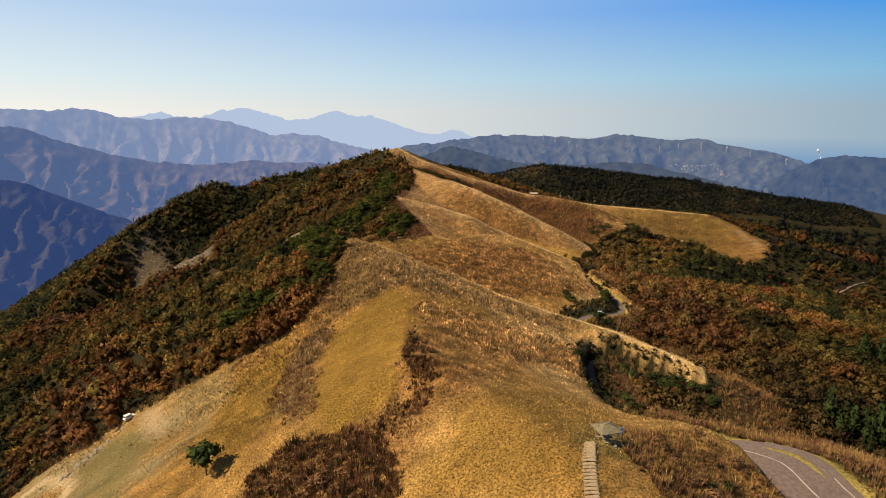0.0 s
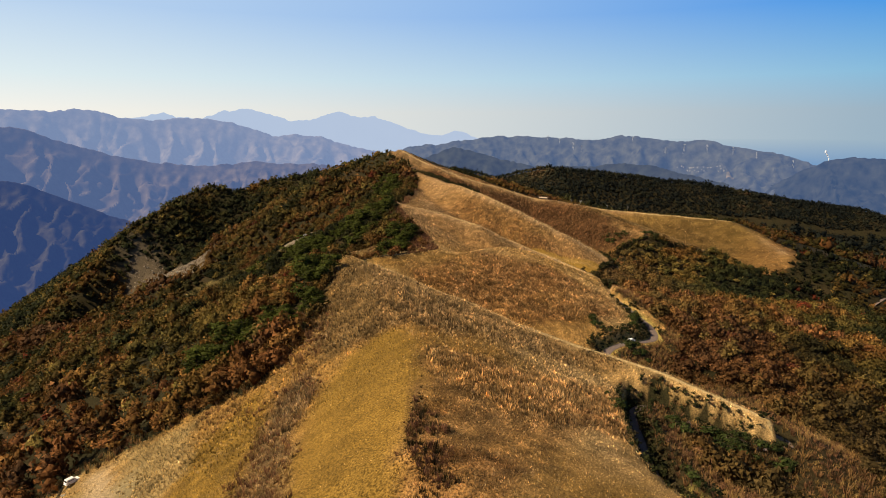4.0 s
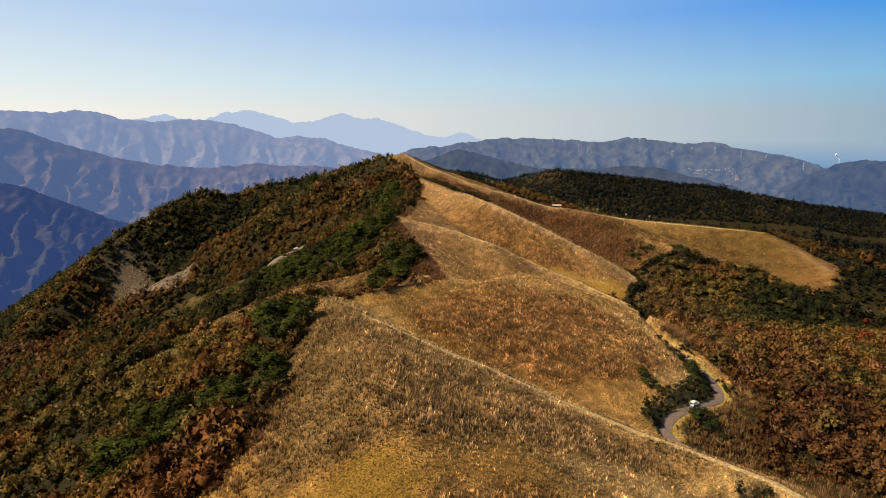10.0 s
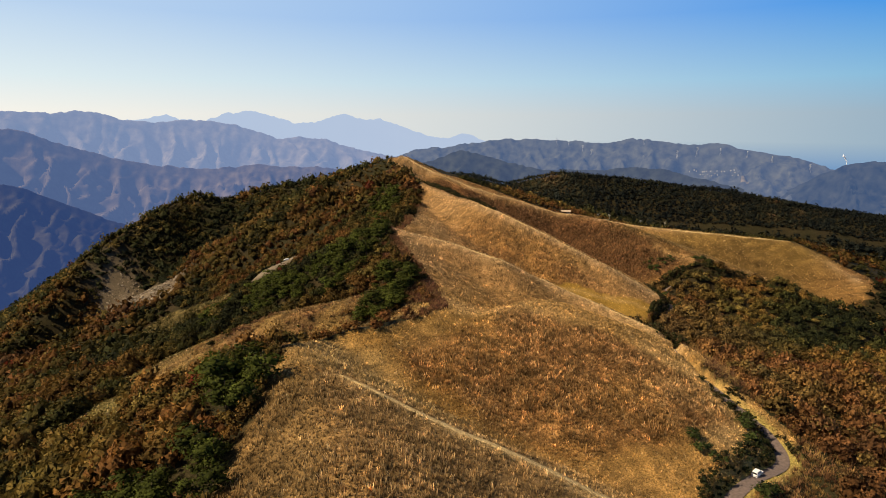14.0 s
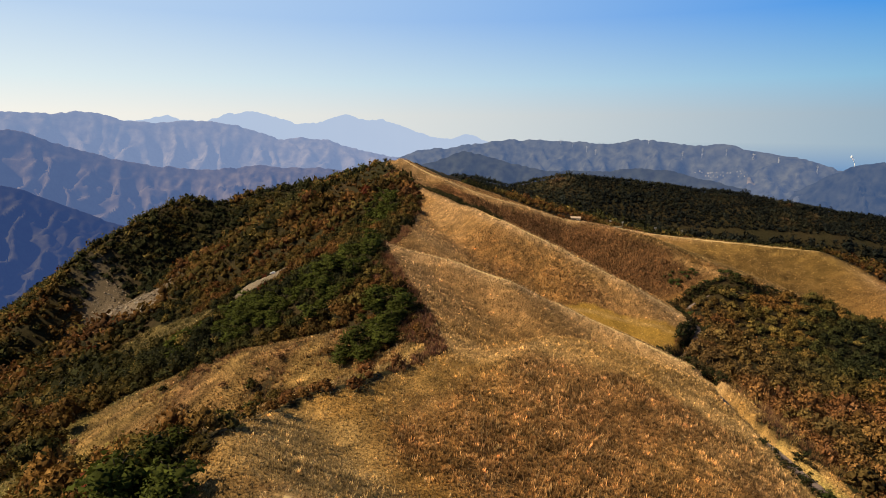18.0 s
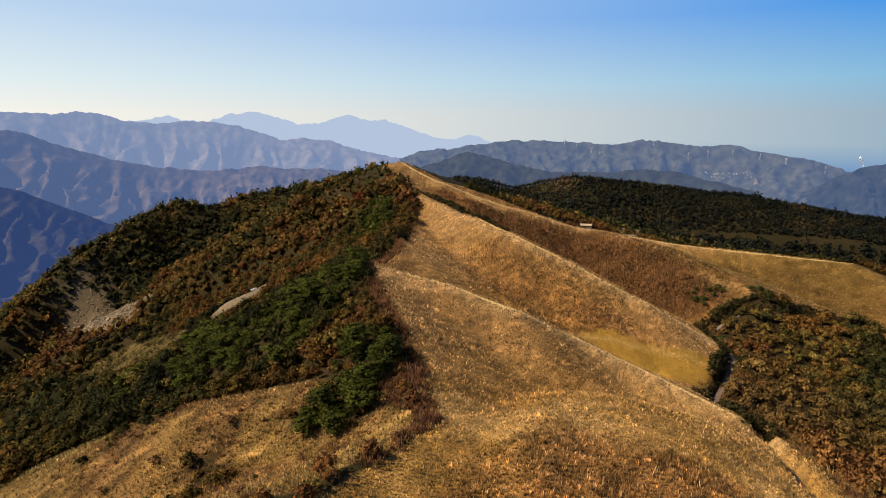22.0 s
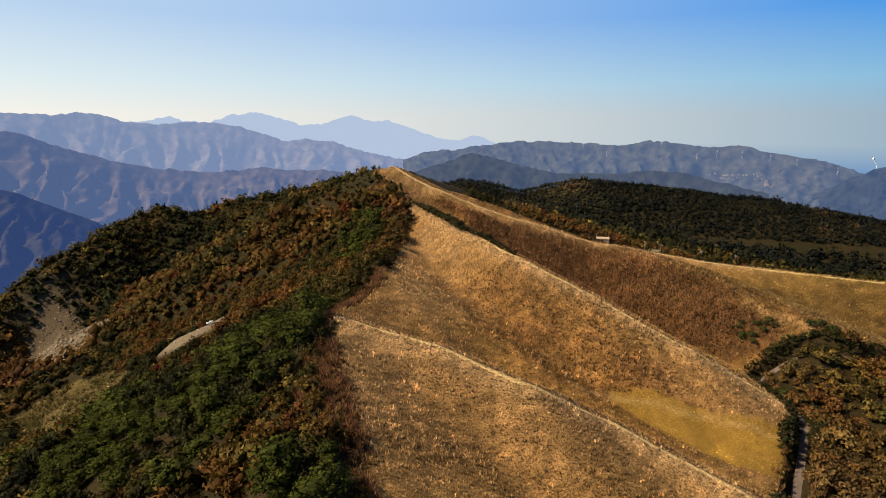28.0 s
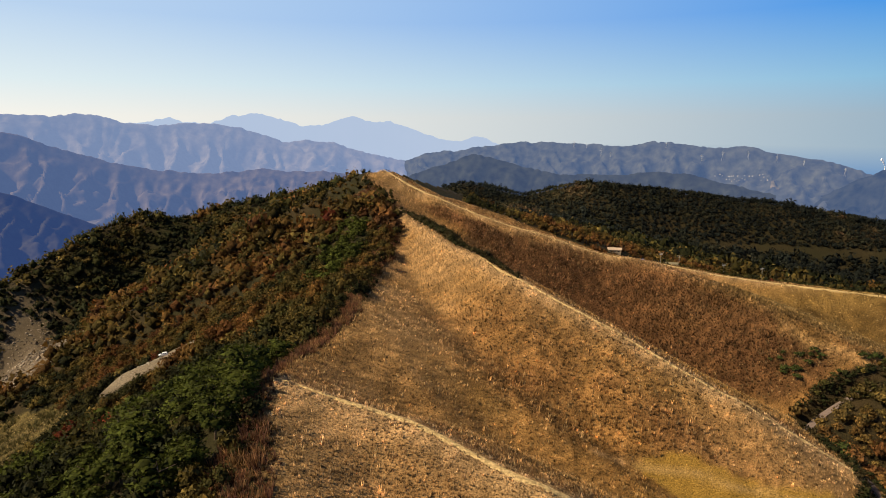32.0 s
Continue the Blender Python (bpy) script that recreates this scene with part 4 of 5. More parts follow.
wood("woodland", "autumn woodland in rust, brown and green on a steep slope", -230, 5, 20, 480, 3.9, ROUND_MID, 3.1, RNG, lambda x, y: ~pines_at(x, y) & (x > -60 - 0.36 * y) & (x < 10))
wood("woodland", "autumn shrub woodland below a winding road", 44, 300, -60, 420, 4.5, ROUND_MID, 3.0, RNG, lambda x, y: (y < 300 + 0.5 * x))
wood("distant_woodland", "dark evergreen and rust woodland on the far ridge", -900, 5, 330, 1120, 6.5, ROUND_FAR, 5.0, RNG, lambda x, y: ~((y > 585) & (x > -52)) & ((x < -60 - 0.36 * np.minimum(y, 480)) | (y > 480)) & ~pines_at(x, y) & (x > -220 - 0.78 * y) & (y < 800 - 0.75 * x))
wood("distant_woodland", "dense dark green woodland on a distant hill", -60, 1020, 1150, 1375, 6.6, ROUND_FAR, 4.2, RNG)
wood("distant_woodland", "green and rust woodland in the basin", 120, 1250, 360, 1120, 12, ROUND_FAR, 7.2, RNG, lambda x, y: (y > 300 + 0.5 * x) & ((y > 720) | (x > 420)))
wood("woodland", "low rust brown scrub on the saddle behind the long spur", -40, 430, 360, 720, 4.6, ROUND_FAR, 2.5, RNG, lambda x, y: (y > 300 + 0.5 * x) & (x > 20))
wood("distant_woodland", "green woodland on the lower slope", 300, 720, -60, 460, 7.0, ROUND_FAR, 4.0, RNG, lambda x, y: (y < 300 + 0.5 * x))
wood("distant_woodland", "woodland on the shaded western slope", -300, -55, -40, 420, 4.5, ROUND_WEST, 3.4, RNG, lambda x, y: (x < -60 - 0.36 * np.maximum(y, 0)))
wood("distant_woodland", "woodland on the lower western slope", -620, -300, -200, 330, 8.5, ROUND_FAR, 5, RNG)
wood("distant_woodland", "woodland on the southern slopes", -300, 420, -400, -60, 24, ROUND_FAR, 9, RNG, lambda x, y: (y < -150) | (x > 115) | (x < -120))


def thicket(name, label, x0, x1, y0, y1, gap, size, colours, rng, keep):
    """Low leafless brush, packed close."""
    x, y = scatter(x0, x1, y0, y1, 1.25 * gap, rng)
    d, _ = off_road(x, y, 8)
    ragged = rng.normal(0, gap, (2, len(x)))
    ok = (d > 3.2) & keep(x + ragged[0], y + ragged[1])
    x, y = x[ok], y[ok]
    s = size * np.exp(rng.normal(0, 0.28, len(x)))
    col = np.array(colours)[rng.randint(0, len(colours), len(x))] * rng.uniform(0.7, 1.3, (len(x), 1))
    v, f, c, n = planted(TWIGGY, x, y, ground_height(x, y) - 0.15, s, s * rng.uniform(0.8, 1.5, len(x)), col, rng)
    tagged(new(name, mesh_of(name, v, f, GRASS, c, True, n)), label, "brush", kind="stuff")


DITCH_GROWTH = [(0.045, 0.034, 0.016), (0.065, 0.045, 0.018), (0.035, 0.030, 0.012)]
RED_TWIGS = [(0.20, 0.092, 0.050), (0.24, 0.125, 0.058), (0.15, 0.072, 0.045), (0.27, 0.16, 0.07)]
TWIGS = [(0.27, 0.150, 0.070), (0.32, 0.190, 0.075), (0.21, 0.110, 0.058), (0.38, 0.25, 0.09)]
thicket("brush", "purple brown leafless brush along the edge of the grass", -60, 8, 150, 560, 0.7, 1.1, RED_TWIGS, RNG,
        lambda x, y: ~is_grass(x, y) & ~pines_at(x, y) & (near_line(x, y, rim_line, rim_line[:, 0], 32)[0] < 11 + 9 * fbm(x, y, 20, 2)))
thicket("brush", "rust and purple brush with pampas grass in the saddle", -125, -8, 118, 215, 1.1, 0.85, TWIGS, RNG,
        lambda x, y: inside(x, y, SADDLE) & (fbm(x, y, 17, 3) < -0.08))
thicket("brush", "olive scrub in the clearing below the ridge", -255, -140, 345, 455, 1.5, 1.5, [(0.10, 0.085, 0.03), (0.15, 0.13, 0.05), (0.06, 0.055, 0.02)], RNG,
        lambda x, y: inside(x, y, OLIVE_CLEARING) & (fbm(x, y, 9, 2) > -0.12))
thicket("brush", "dry brown brush below the shelter", 32, 68, -78, -30, 0.75, 0.95, TWIGS, RNG,
        lambda x, y: (blob(x, y, 47, -55, 17, 20, -25) + 0.4 * fbm(x, y, 6, 2) > 0.35))
thicket("brush", "purple brown brush on the grass slope beside the steps", -36, 6, -76, -36, 0.42, 0.9, RED_TWIGS + DITCH_GROWTH[:2], RNG,
        lambda x, y: zone(x, y, [(-31, -56), (-32, -44), (-26, -40), (-19, -41), (-13, -43), (-5, -51), (-3, -61), (-8, -66), (-28, -66)], 2.5) > 0.5)
thicket("brush", "russet brush along the verges of the road", 40, 170, -110, 330, 0.95, 1.1, TWIGS, RNG,
        lambda x, y: ~is_grass(x, y) & (near_line(x, y, road_line, road_z, 26)[0] < np.where(y < 110, 24, np.where(y < 265, 17, 9))) & (x > 40) | inside(x, y, BRUSH_SLOPE))
wood_edge = smooth_line(GRASS_EDGE[3:12], 3.0)
thicket("brush", "brown brush along the foot of the wood", -135, -30, -10, 60, 0.9, 1.2, TWIGS + DITCH_GROWTH, RNG,
        lambda x, y: ~is_grass(x, y) & (near_line(x, y, wood_edge, wood_edge[:, 0], 10)[0] < 5) & (np.hypot(x + 92.5, y - 29) > 3.5))
thicket("brush", "tangled brown brush and pale grass on the flank of the ridge", -75, -26, -10, 70, 1.1, 0.9, TWIGS, RNG,
        lambda x, y: (blob(x, y, -33, 44, 9, 24, 0) + 0.7 * blob(x, y, -48, 22, 7, 24, 50) + 0.6 * fbm(x, y, 7, 2) > 0.5))


STEP_DITCH = smooth_line([(24.0, -58.5), (22.3, -66), (21.3, -72), (20.3, -80), (19.5, -88)], 1.0)
thicket("brush", "dark weeds along the old ditch in the grass", -14, 2, -34, 40, 0.8, 0.38, DITCH_GROWTH, RNG,
        lambda x, y: (near_line(x, y, TRACK, TRACK[:, 0], 3)[0] < 0.55 + 0.5 * fbm(x, y, 5, 2)))
FURROWS = [smooth_line([(-21 + o, 80), (-19.6 + o, 69), (-18 + o, 56), (-17 + o, 45), (-15 + o, 38)], 1.0) for o in (0, 2.2)]
thicket("brush", "dark weeds in an old furrow through the pampas grass", -26, -10, 36, 82, 0.7, 0.45, DITCH_GROWTH, RNG,
        lambda x, y: (np.minimum(near_line(x, y, FURROWS[0], FURROWS[0][:, 0], 3)[0], near_line(x, y, FURROWS[1], FURROWS[1][:, 0], 3)[0] + 0.3 * (y > 60)) < 0.45 + 0.5 * fbm(x, y, 5, 2)))
# these dark weeds stand in for shade in the ditch beside the steps
thicket("brush", "dark weeds standing in for the shaded ditch along the steps", 17, 27, -92, -56, 0.7, 0.32, DITCH_GROWTH, RNG,
        lambda x, y: (near_line(x, y, STEP_DITCH, STEP_DITCH[:, 0], 3)[0] < 0.5))
BELT_DARK = [(-3, -8), (1, -8), (2, -40), (-2, -48), (-4, -56), (-12, -50), (-13, -45), (-8, -41), (-5, -36), (-4, -26)]
thicket("brush", "brown and dark weeds in a belt across the grass slope", -18, 6, -62, 0, 0.5, 0.75, RED_TWIGS[:3] + DITCH_GROWTH, RNG,
        lambda x, y: (zone(x, y, BELT_DARK, 2.5) > 0.5) & (fbm(x, y, 5, 2) > -0.15))
thicket("brush", "brown brush in a belt between two yellow grass slopes", -44, -18, -40, 34, 0.62, 0.7, TWIGS + RED_TWIGS[:2], RNG,
        lambda x, y: (zone(x, y, BELT_WEST, 3) > 0.5) & (fbm(x, y, 5, 2) > -0.2))


def cut_bank(x, y):
    """True on the steep bank on the uphill side of the road, where it is overgrown."""
    d, z = near_line(x, y, road_line, road_z, 10)
    stretch = ((y > -18) & (y < 56) & (x < 92)) | ((y > 96) & (y < 160)) | ((y > 225) & (y < 262)) | ((y > 296) & (y < 350)) | (y > 372)
    # along this stretch dark brush on both sides stands in for the bank's shade
    gully = (x < 92) & (y > -18) & (y < 56)
    return (d > np.where(gully, 1.3, 2.0)) & (d < np.where(gully, 4.6, 6.5)) & ((land(x, y) > z + 1.2) | gully) & stretch


def bank_brush(x0, x1, y0, y1, gap, size, rng):
    x, y = scatter(x0, x1, y0, y1, gap, rng)
    ok = cut_bank(x, y)
    x, y = x[ok], y[ok]
    s = size * np.exp(rng.normal(0, 0.25, len(x))) * np.where(y > 200, 1.6, 1.15)
    col = np.array([(0.030, 0.034, 0.012), (0.055, 0.042, 0.018), (0.024, 0.028, 0.010)])[rng.randint(0, 3, len(x))]
    v, f, c, n = planted(BRUSH, x, y, ground_height(x, y) - 0.2, s, s * 0.9, col, rng)
    tagged(new("brush", mesh_of("brush", v, f, LEAVES, c, True, n)), "dark evergreen brush on the cut bank above the road, partly standing in for its shade", "brush", kind="stuff")


bank_brush(40, 340, -18, 410, 1.5, 1.05, RNG)

gully = smooth_line([q[:2] for q in CRESTS["spur_mid"][0]], 0.35)
gully = gully[(gully[:, 1] > 380) & (gully[:, 1] < 512)]
along = np.clip((gully[:, 1] - 380) / 75, 0, 1)
x, y = gully[:, 0] + 1.0 + (1 + 8 * along) * RNG.rand(len(gully)), gully[:, 1] + 2 * RNG.rand(len(gully))
s = (0.8 + 1.3 * along) * np.exp(RNG.normal(0, 0.25, len(x))) * np.clip((514 - y) / 20, 0.4, 1)
leaf = np.array([(0.030, 0.032, 0.012), (0.050, 0.040, 0.018), (0.024, 0.026, 0.010)])[RNG.randint(0, 3, len(x))]
v, f, c, n = planted(ROUND_MID, x, y, ground_height(x, y) - 0.3, s, s * 1.1, leaf, RNG)
tagged(new("brush", mesh_of("brush", v, f, LEAVES, c, True, n)), "dark evergreen shrubs in the gully beside the crest", "brush", kind="stuff")


def tree_kind(name, label, category, templates, colour, width, height, stem):
    """One mesh pair, trunk and crown, for each template of a kind of tree, about width across and height tall."""
    kinds = []
    for tv, tf, ts, tn in templates:
        v = tv * np.array((width / 2, width / 2, height * 0.42)) + np.array((0, 0, height * (1 - 0.84)))
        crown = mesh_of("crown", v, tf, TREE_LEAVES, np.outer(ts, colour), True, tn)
        bm = bmesh.new()
        rod(bm, (0, 0, -0.6), (0.1, 0, height * 0.45), stem, stem * 0.6, 7)
        rod(bm, (0.1, 0, height * 0.45), (0, 0.1, height * 0.9), stem * 0.6, stem * 0.15, 6)
        for k in range(4):
            a, h = k * 1.7 + 0.4, height * (0.3 + 0.13 * k)
            rod(bm, (0.06, 0, h), (math.cos(a) * width * 0.33, math.sin(a) * width * 0.33, h + height * 0.14), stem * 0.4, stem * 0.12, 5)
        trunk = bpy.data.meshes.new("trunk")
        bm.to_mesh(trunk)
        bm.free()
        trunk.materials.append(BARK)
        kinds.append((trunk, crown))
    return name, label, category, kinds


def set_tree(kind, x, y, size, rng, group):
    name, label, category, kinds = kind
    trunk, crown = kinds[rng.randint(len(kinds))]
    tree = tagged(new(name), label, category, group)
    tree.matrix_world = pose(x, y, float(ground_height(x, y)), rng.uniform(-4, 4), rng.uniform(-4, 4), rng.uniform(0, 360)) @ Matrix.Scale(size, 4)
    for n, me in (("trunk", trunk), ("crown", crown)):
        new(n, me).parent = tree


YOUNG_PINE = tree_kind("pine_tree", "young bright green pine on the autumn hillside", "pine tree", PINE_NEAR, PINE_GREEN, 5.4, 5.0, 0.15)
x, y = scatter(-150, 0, 20, 600, 4.2, RNG)
ok = pines_at(x, y) & wood_allowed(x, y)
x, y = x[ok], y[ok]
order = np.argsort(np.abs(x + 35) + np.abs(y - 150) * 0.5)
for i in order[:275]:
    set_tree(YOUNG_PINE, x[i], y[i], math.exp(RNG.normal(0, 0.28)), RNG, "young pines")
x, y = x[order[275:]], y[order[275:]]
s = 3.1 * np.exp(RNG.normal(0, 0.25, len(x)))
s = s * np.where(y > 490, 0.7, 1.0)
v, f, c, n = planted(PINE_FAR, x, y, ground_height(x, y), s, s * 0.9, PINE_GREEN * RNG.uniform(0.7, 1.35, (len(x), 1)), RNG)
tagged(new("pine_wood", mesh_of("pine_wood", v, f, LEAVES, c, True, n)), "bright green young pines among autumn shrubs", "pines", kind="stuff")

# ---- grass ----
def meadow(name, label, x0, x1, y0, y1, gap, size, rng, keep, templates):
    x, y = scatter(x0, x1, y0, y1, gap, rng)
    d, _ = off_road(x, y, 8)
    w, _ = near_line(x, y, TRACK, TRACK[:, 0], 3)
    ok = is_grass(x, y) & (d > 2.6) & (w > 0.7) & keep(x, y) & ((zone(x, y, BARE_SLOPE, 3) * (0.8 + 0.9 * fbm(x, y, 8, 3)) < 0.6) | (rng.rand(len(x)) < 0.3))
    ok &= (np.maximum(zone(x, y, EARTH_FLOOR, 2.5), zone(x, y, GRAVEL, 2)) < 0.5) | (rng.rand(len(x)) < 0.12)
    ok &= near_line(x, y, DIRT, DIRT[:, 0], 4)[0] > 1.3
    for path, (first, last, half) in PATHS.items():
        line = smooth_line([q[:2] for q in CRESTS[path][0]][first:last + 1], 2.0)
        ok &= near_line(x, y, line, line[:, 0], 3)[0] > half * (0.55 + 0.6 * rng.rand(len(x)))
    x, y = x[ok], y[ok]
    tall = size * rng.uniform(0.6, 1.3, len(x)) * (1 + 0.35 * fbm(x, y, 11, 2)) * (0.8 + 0.5 * np.clip(rough_growth(x, y), 0, 1) * (1 + 0.5 * fbm(x, y, 3.0, 3)))
    tall = tall * (1 - 0.5 * np.maximum(zone(x, y, YELLOW_CREST, 2), zone(x, y, MOWN_PATCH, 0.8)))
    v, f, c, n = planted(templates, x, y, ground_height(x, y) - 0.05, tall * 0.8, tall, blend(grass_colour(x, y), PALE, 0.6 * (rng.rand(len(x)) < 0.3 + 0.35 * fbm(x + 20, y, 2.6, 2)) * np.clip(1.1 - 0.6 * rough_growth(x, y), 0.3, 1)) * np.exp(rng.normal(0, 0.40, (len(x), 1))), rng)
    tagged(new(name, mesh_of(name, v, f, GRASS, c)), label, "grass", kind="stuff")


meadow("dry_grass", "short dry golden grass near the shelter", -110, 60, -92, 0, 0.5, 0.42, RNG, lambda x, y: y < 0, BLADES)
meadow("dry_grass", "tall dry golden pampas grass covering the ridge", -110, 110, 0, 180, 0.74, 0.85, RNG, lambda x, y: y < 180, TUFTS)
meadow("dry_grass", "dry golden grass on the middle spur", -60, 130, 180, 290, 0.85, 0.95, RNG, lambda x, y: y >= 180, TUFTS)
meadow("dry_grass", "dry golden grass on the farther spurs", -60, 360, 290, 620, 1.2, 1.15, RNG, lambda x, y: y >= 290, TUFTS)
meadow("dry_grass", "pale pampas grass openings in the woodland", -300, -60, 40, 480, 0.9, 0.9, RNG, lambda x, y: (x < -110) | (y > 180), BLADES)

# ---- rubble on the landslip ----
x, y = scatter(-480, -200, 430, 790, 1.9, RNG)
ok = (blob(x, y, -335, 605, 52, 178, 38) * (1 + 0.5 * fbm(x, y, 25, 2)) > 0.45) & (RNG.rand(len(x)) < 0.75)
x, y = x[ok], y[ok]
s = 0.42 * np.exp(RNG.normal(0, 0.5, len(x)))
LUMPS = [(ICO_V * RNG.uniform(0.6, 1.2, (12, 1)), ICO_F, np.ones(12)) for _ in range(6)]
grey = np.array((0.23, 0.185, 0.135)) * np.exp(RNG.normal(-0.15, 0.35, (len(x), 1)) + 0.6 * fbm(0.25 * (x + y), x - y, 9, 3)[:, None])
v, f, c, n = planted(LUMPS, x, y, ground_height(x, y) + 0.35, s * 1.5, s * 1.1, grey, RNG)
tagged(new("rubble", mesh_of("rubble", v, f, RUBBLE, c)), "grey brown rubble and stones on the landslip", "rubble", kind="stuff")


# ---- shrubs and single trees ----
BROWN_SHRUB = tree_kind("shrub", "rust brown autumn shrub in the dry grass", "shrub", ROUND_MID[:5], np.array((0.20, 0.108, 0.052)), 2.6, 1.9, 0.06)
GREEN_SHRUB = tree_kind("shrub", "dark green evergreen shrub on the slope", "shrub", ROUND_MID[3:], np.array((0.045, 0.060, 0.016)), 3.2, 2.6, 0.08)
CEDAR = tree_kind("cedar_tree", "dark green pointed cedar beside the road", "cedar tree", CONE, np.array((0.030, 0.045, 0.014)), 4.6, 9.5, 0.2)
BROADLEAF = tree_kind("tree", "dark green round-crowned tree alone on the grass slope", "tree", ROUND_NEAR[:2], np.array((0.040, 0.056, 0.016)), 6.6, 8.2, 0.2)


def strew(kind, count, cx, cy, rx, ry, turn, size, group, rng, clear=True):
    """Sets plants of a kind at random in an oval."""
    for _ in range(count):
        r, a = math.sqrt(rng.rand()), rng.uniform(0, 2 * math.pi)
        u, v = rx * r * math.cos(a), ry * r * math.sin(a)
        c, s = math.cos(radians(turn)), math.sin(radians(turn))
        x, y = cx + u * c - v * s, cy + u * s + v * c
        if clear and near_line(np.array([x]), np.array([y]), road_line, road_z, 10)[0][0] < 4:
            continue
        set_tree(kind, x, y, size * math.exp(rng.normal(0, 0.25)), rng, group)


PLANTS = np.random.RandomState(23)
set_tree(BROADLEAF, -42, -38, 1.0, PLANTS, "")
strew(BROWN_SHRUB, 22, -17, -52, 11, 7, 0, 0.9, "shrubs by the steps", PLANTS)
strew(BROWN_SHRUB, 22, 47, -55, 10, 15, 0, 0.9, "shrubs by the shelter", PLANTS)
strew(GREEN_SHRUB, 5, 48, -62, 5, 8, 0, 0.8, "shrubs by the shelter", PLANTS)
strew(BROWN_SHRUB, 26, -62, 168, 45, 34, 10, 1.05, "shrubs in the saddle", PLANTS)
strew(GREEN_SHRUB, 8, -66, 160, 40, 30, 10, 0.9, "shrubs in the saddle", PLANTS)
strew(YOUNG_PINE, 7, -60, 149, 7, 7, 0, 0.9, "young pines", PLANTS)
strew(YOUNG_PINE, 13, -18, 184, 13, 9, 0, 1.0, "young pines", PLANTS)
strew(BROWN_SHRUB, 26, -36, 40, 8, 26, 10, 0.8, "shrubs on the flank", PLANTS)
strew(GREEN_SHRUB, 20, 160, 400, 14, 9, -20, 1.2, "shrubs under the spur", PLANTS)
strew(GREEN_SHRUB, 9, 186, 394, 9, 6, 0, 1.5, "shrubs by the far road", PLANTS)
strew(GREEN_SHRUB, 24, 70, 108, 4, 16, 35, 1.1, "shrubs on the road bank", PLANTS)
strew(GREEN_SHRUB, 12, 86, 134, 2.5, 12, -20, 1.0, "shrubs on the road bank", PLANTS)
strew(GREEN_SHRUB, 20, 49, 16, 2.0, 26, 8, 0.9, "shrubs on the road bank", PLANTS)
strew(GREEN_SHRUB, 46, 74, 30, 15, 7, -24, 1.15, "shrubs inside the bend", PLANTS)
strew(BROWN_SHRUB, 14, 62, 6, 9, 18, 0, 0.8, "shrubs inside the bend", PLANTS)
strew(CEDAR, 12, 203, 108, 5, 9, 0, 0.9, "roadside cedars", PLANTS)
strew(CEDAR, 34, 124, 12, 11, 8, 0, 0.75, "roadside cedars", PLANTS)
strew(GREEN_SHRUB, 10, 140, 350, 4, 10, 20, 1.3, "shrubs by the far road", PLANTS)


def ground_at(x, y):
    return float(ground_height(x, y))


# ---- shelter, steps and sign ----
def shelter(x, y):
    z = ground_at(x, y)
    hut = tagged(new("shelter"), "small open timber rest shelter with a mossy roof on the ridge", "shelter")
    hut.matrix_world = pose(x, y, z, 0, 0, 14)
    for sx in (-1.2, 1.2):
        for sy in (-1.2, 1.2):
            part("post", rod(bmesh.new(), (sx, sy, -0.4), (sx, sy, 2.1), 0.09, 0.08, 8), TIMBER, hut)
    for s in (-1.2, 1.2):
        part("beam", box(bmesh.new(), (2.9, 0.12, 0.16), (0, s, 2.12), bevel=0.02), TIMBER, hut)
        part("beam", box(bmesh.new(), (0.12, 2.9, 0.16), (s, 0, 2.28), bevel=0.02), TIMBER, hut)
    bm = bmesh.new()
    low = [bm.verts.new((sx * 1.85, sy * 1.85, 2.25)) for sx, sy in ((-1, -1), (1, -1), (1, 1), (-1, 1))]
    edge = [bm.verts.new((sx * 1.85, sy * 1.85, 2.37)) for sx, sy in ((-1, -1), (1, -1), (1, 1), (-1, 1))]
    top = [bm.verts.new((-0.35, 0, 3.15)), bm.verts.new((0.35, 0, 3.15))]
    bm.faces.new(low[::-1])
    for i in range(4):
        bm.faces.new((low[i], low[(i + 1) % 4], edge[(i + 1) % 4], edge[i]))
    bm.faces.new((edge[0], edge[1], top[1], top[0]))
    bm.faces.new((edge[1], edge[2], top[1]))
    bm.faces.new((edge[2], edge[3], top[0], top[1]))
    bm.faces.new((edge[3], edge[0], top[0]))
    part("roof", bm, ROOFING, hut, "weathered mossy hipped roof")
    part("ridge_cap", box(bmesh.new(), (0.9, 0.22, 0.12), (0, 0, 3.17), bevel=0.03), TIMBER, hut)
    for s in (-0.95, 0.95):
        bench = part("bench", box(bmesh.new(), (1.8, 0.36, 0.06), (0, s, 0.42), bevel=0.01), TIMBER, hut)
        for e in (-0.7, 0.7):
            part("leg", box(bmesh.new(), (0.1, 0.3, 0.8), (e, s, 0.0)), TIMBER, bench)
    part("table", box(bmesh.new(), (1.1, 0.7, 0.06), (0, 0, 0.7), bevel=0.01), TIMBER, hut)
    part("table_leg", box(bmesh.new(), (0.3, 0.3, 1.1), (0, 0, 0.14)), STONE, hut)
    for i in range(10):
        a = i * 0.63
        bm = bmesh.new()
        bmesh.ops.create_icosphere(bm, subdivisions=1, radius=0.2 + 0.08 * (i % 3), matrix=pose(math.cos(a) * 1.9, math.sin(a) * 1.9, 0.02, 20 * i, 35 * i, 0))
        part("footing_stone", bm, STONE, hut)


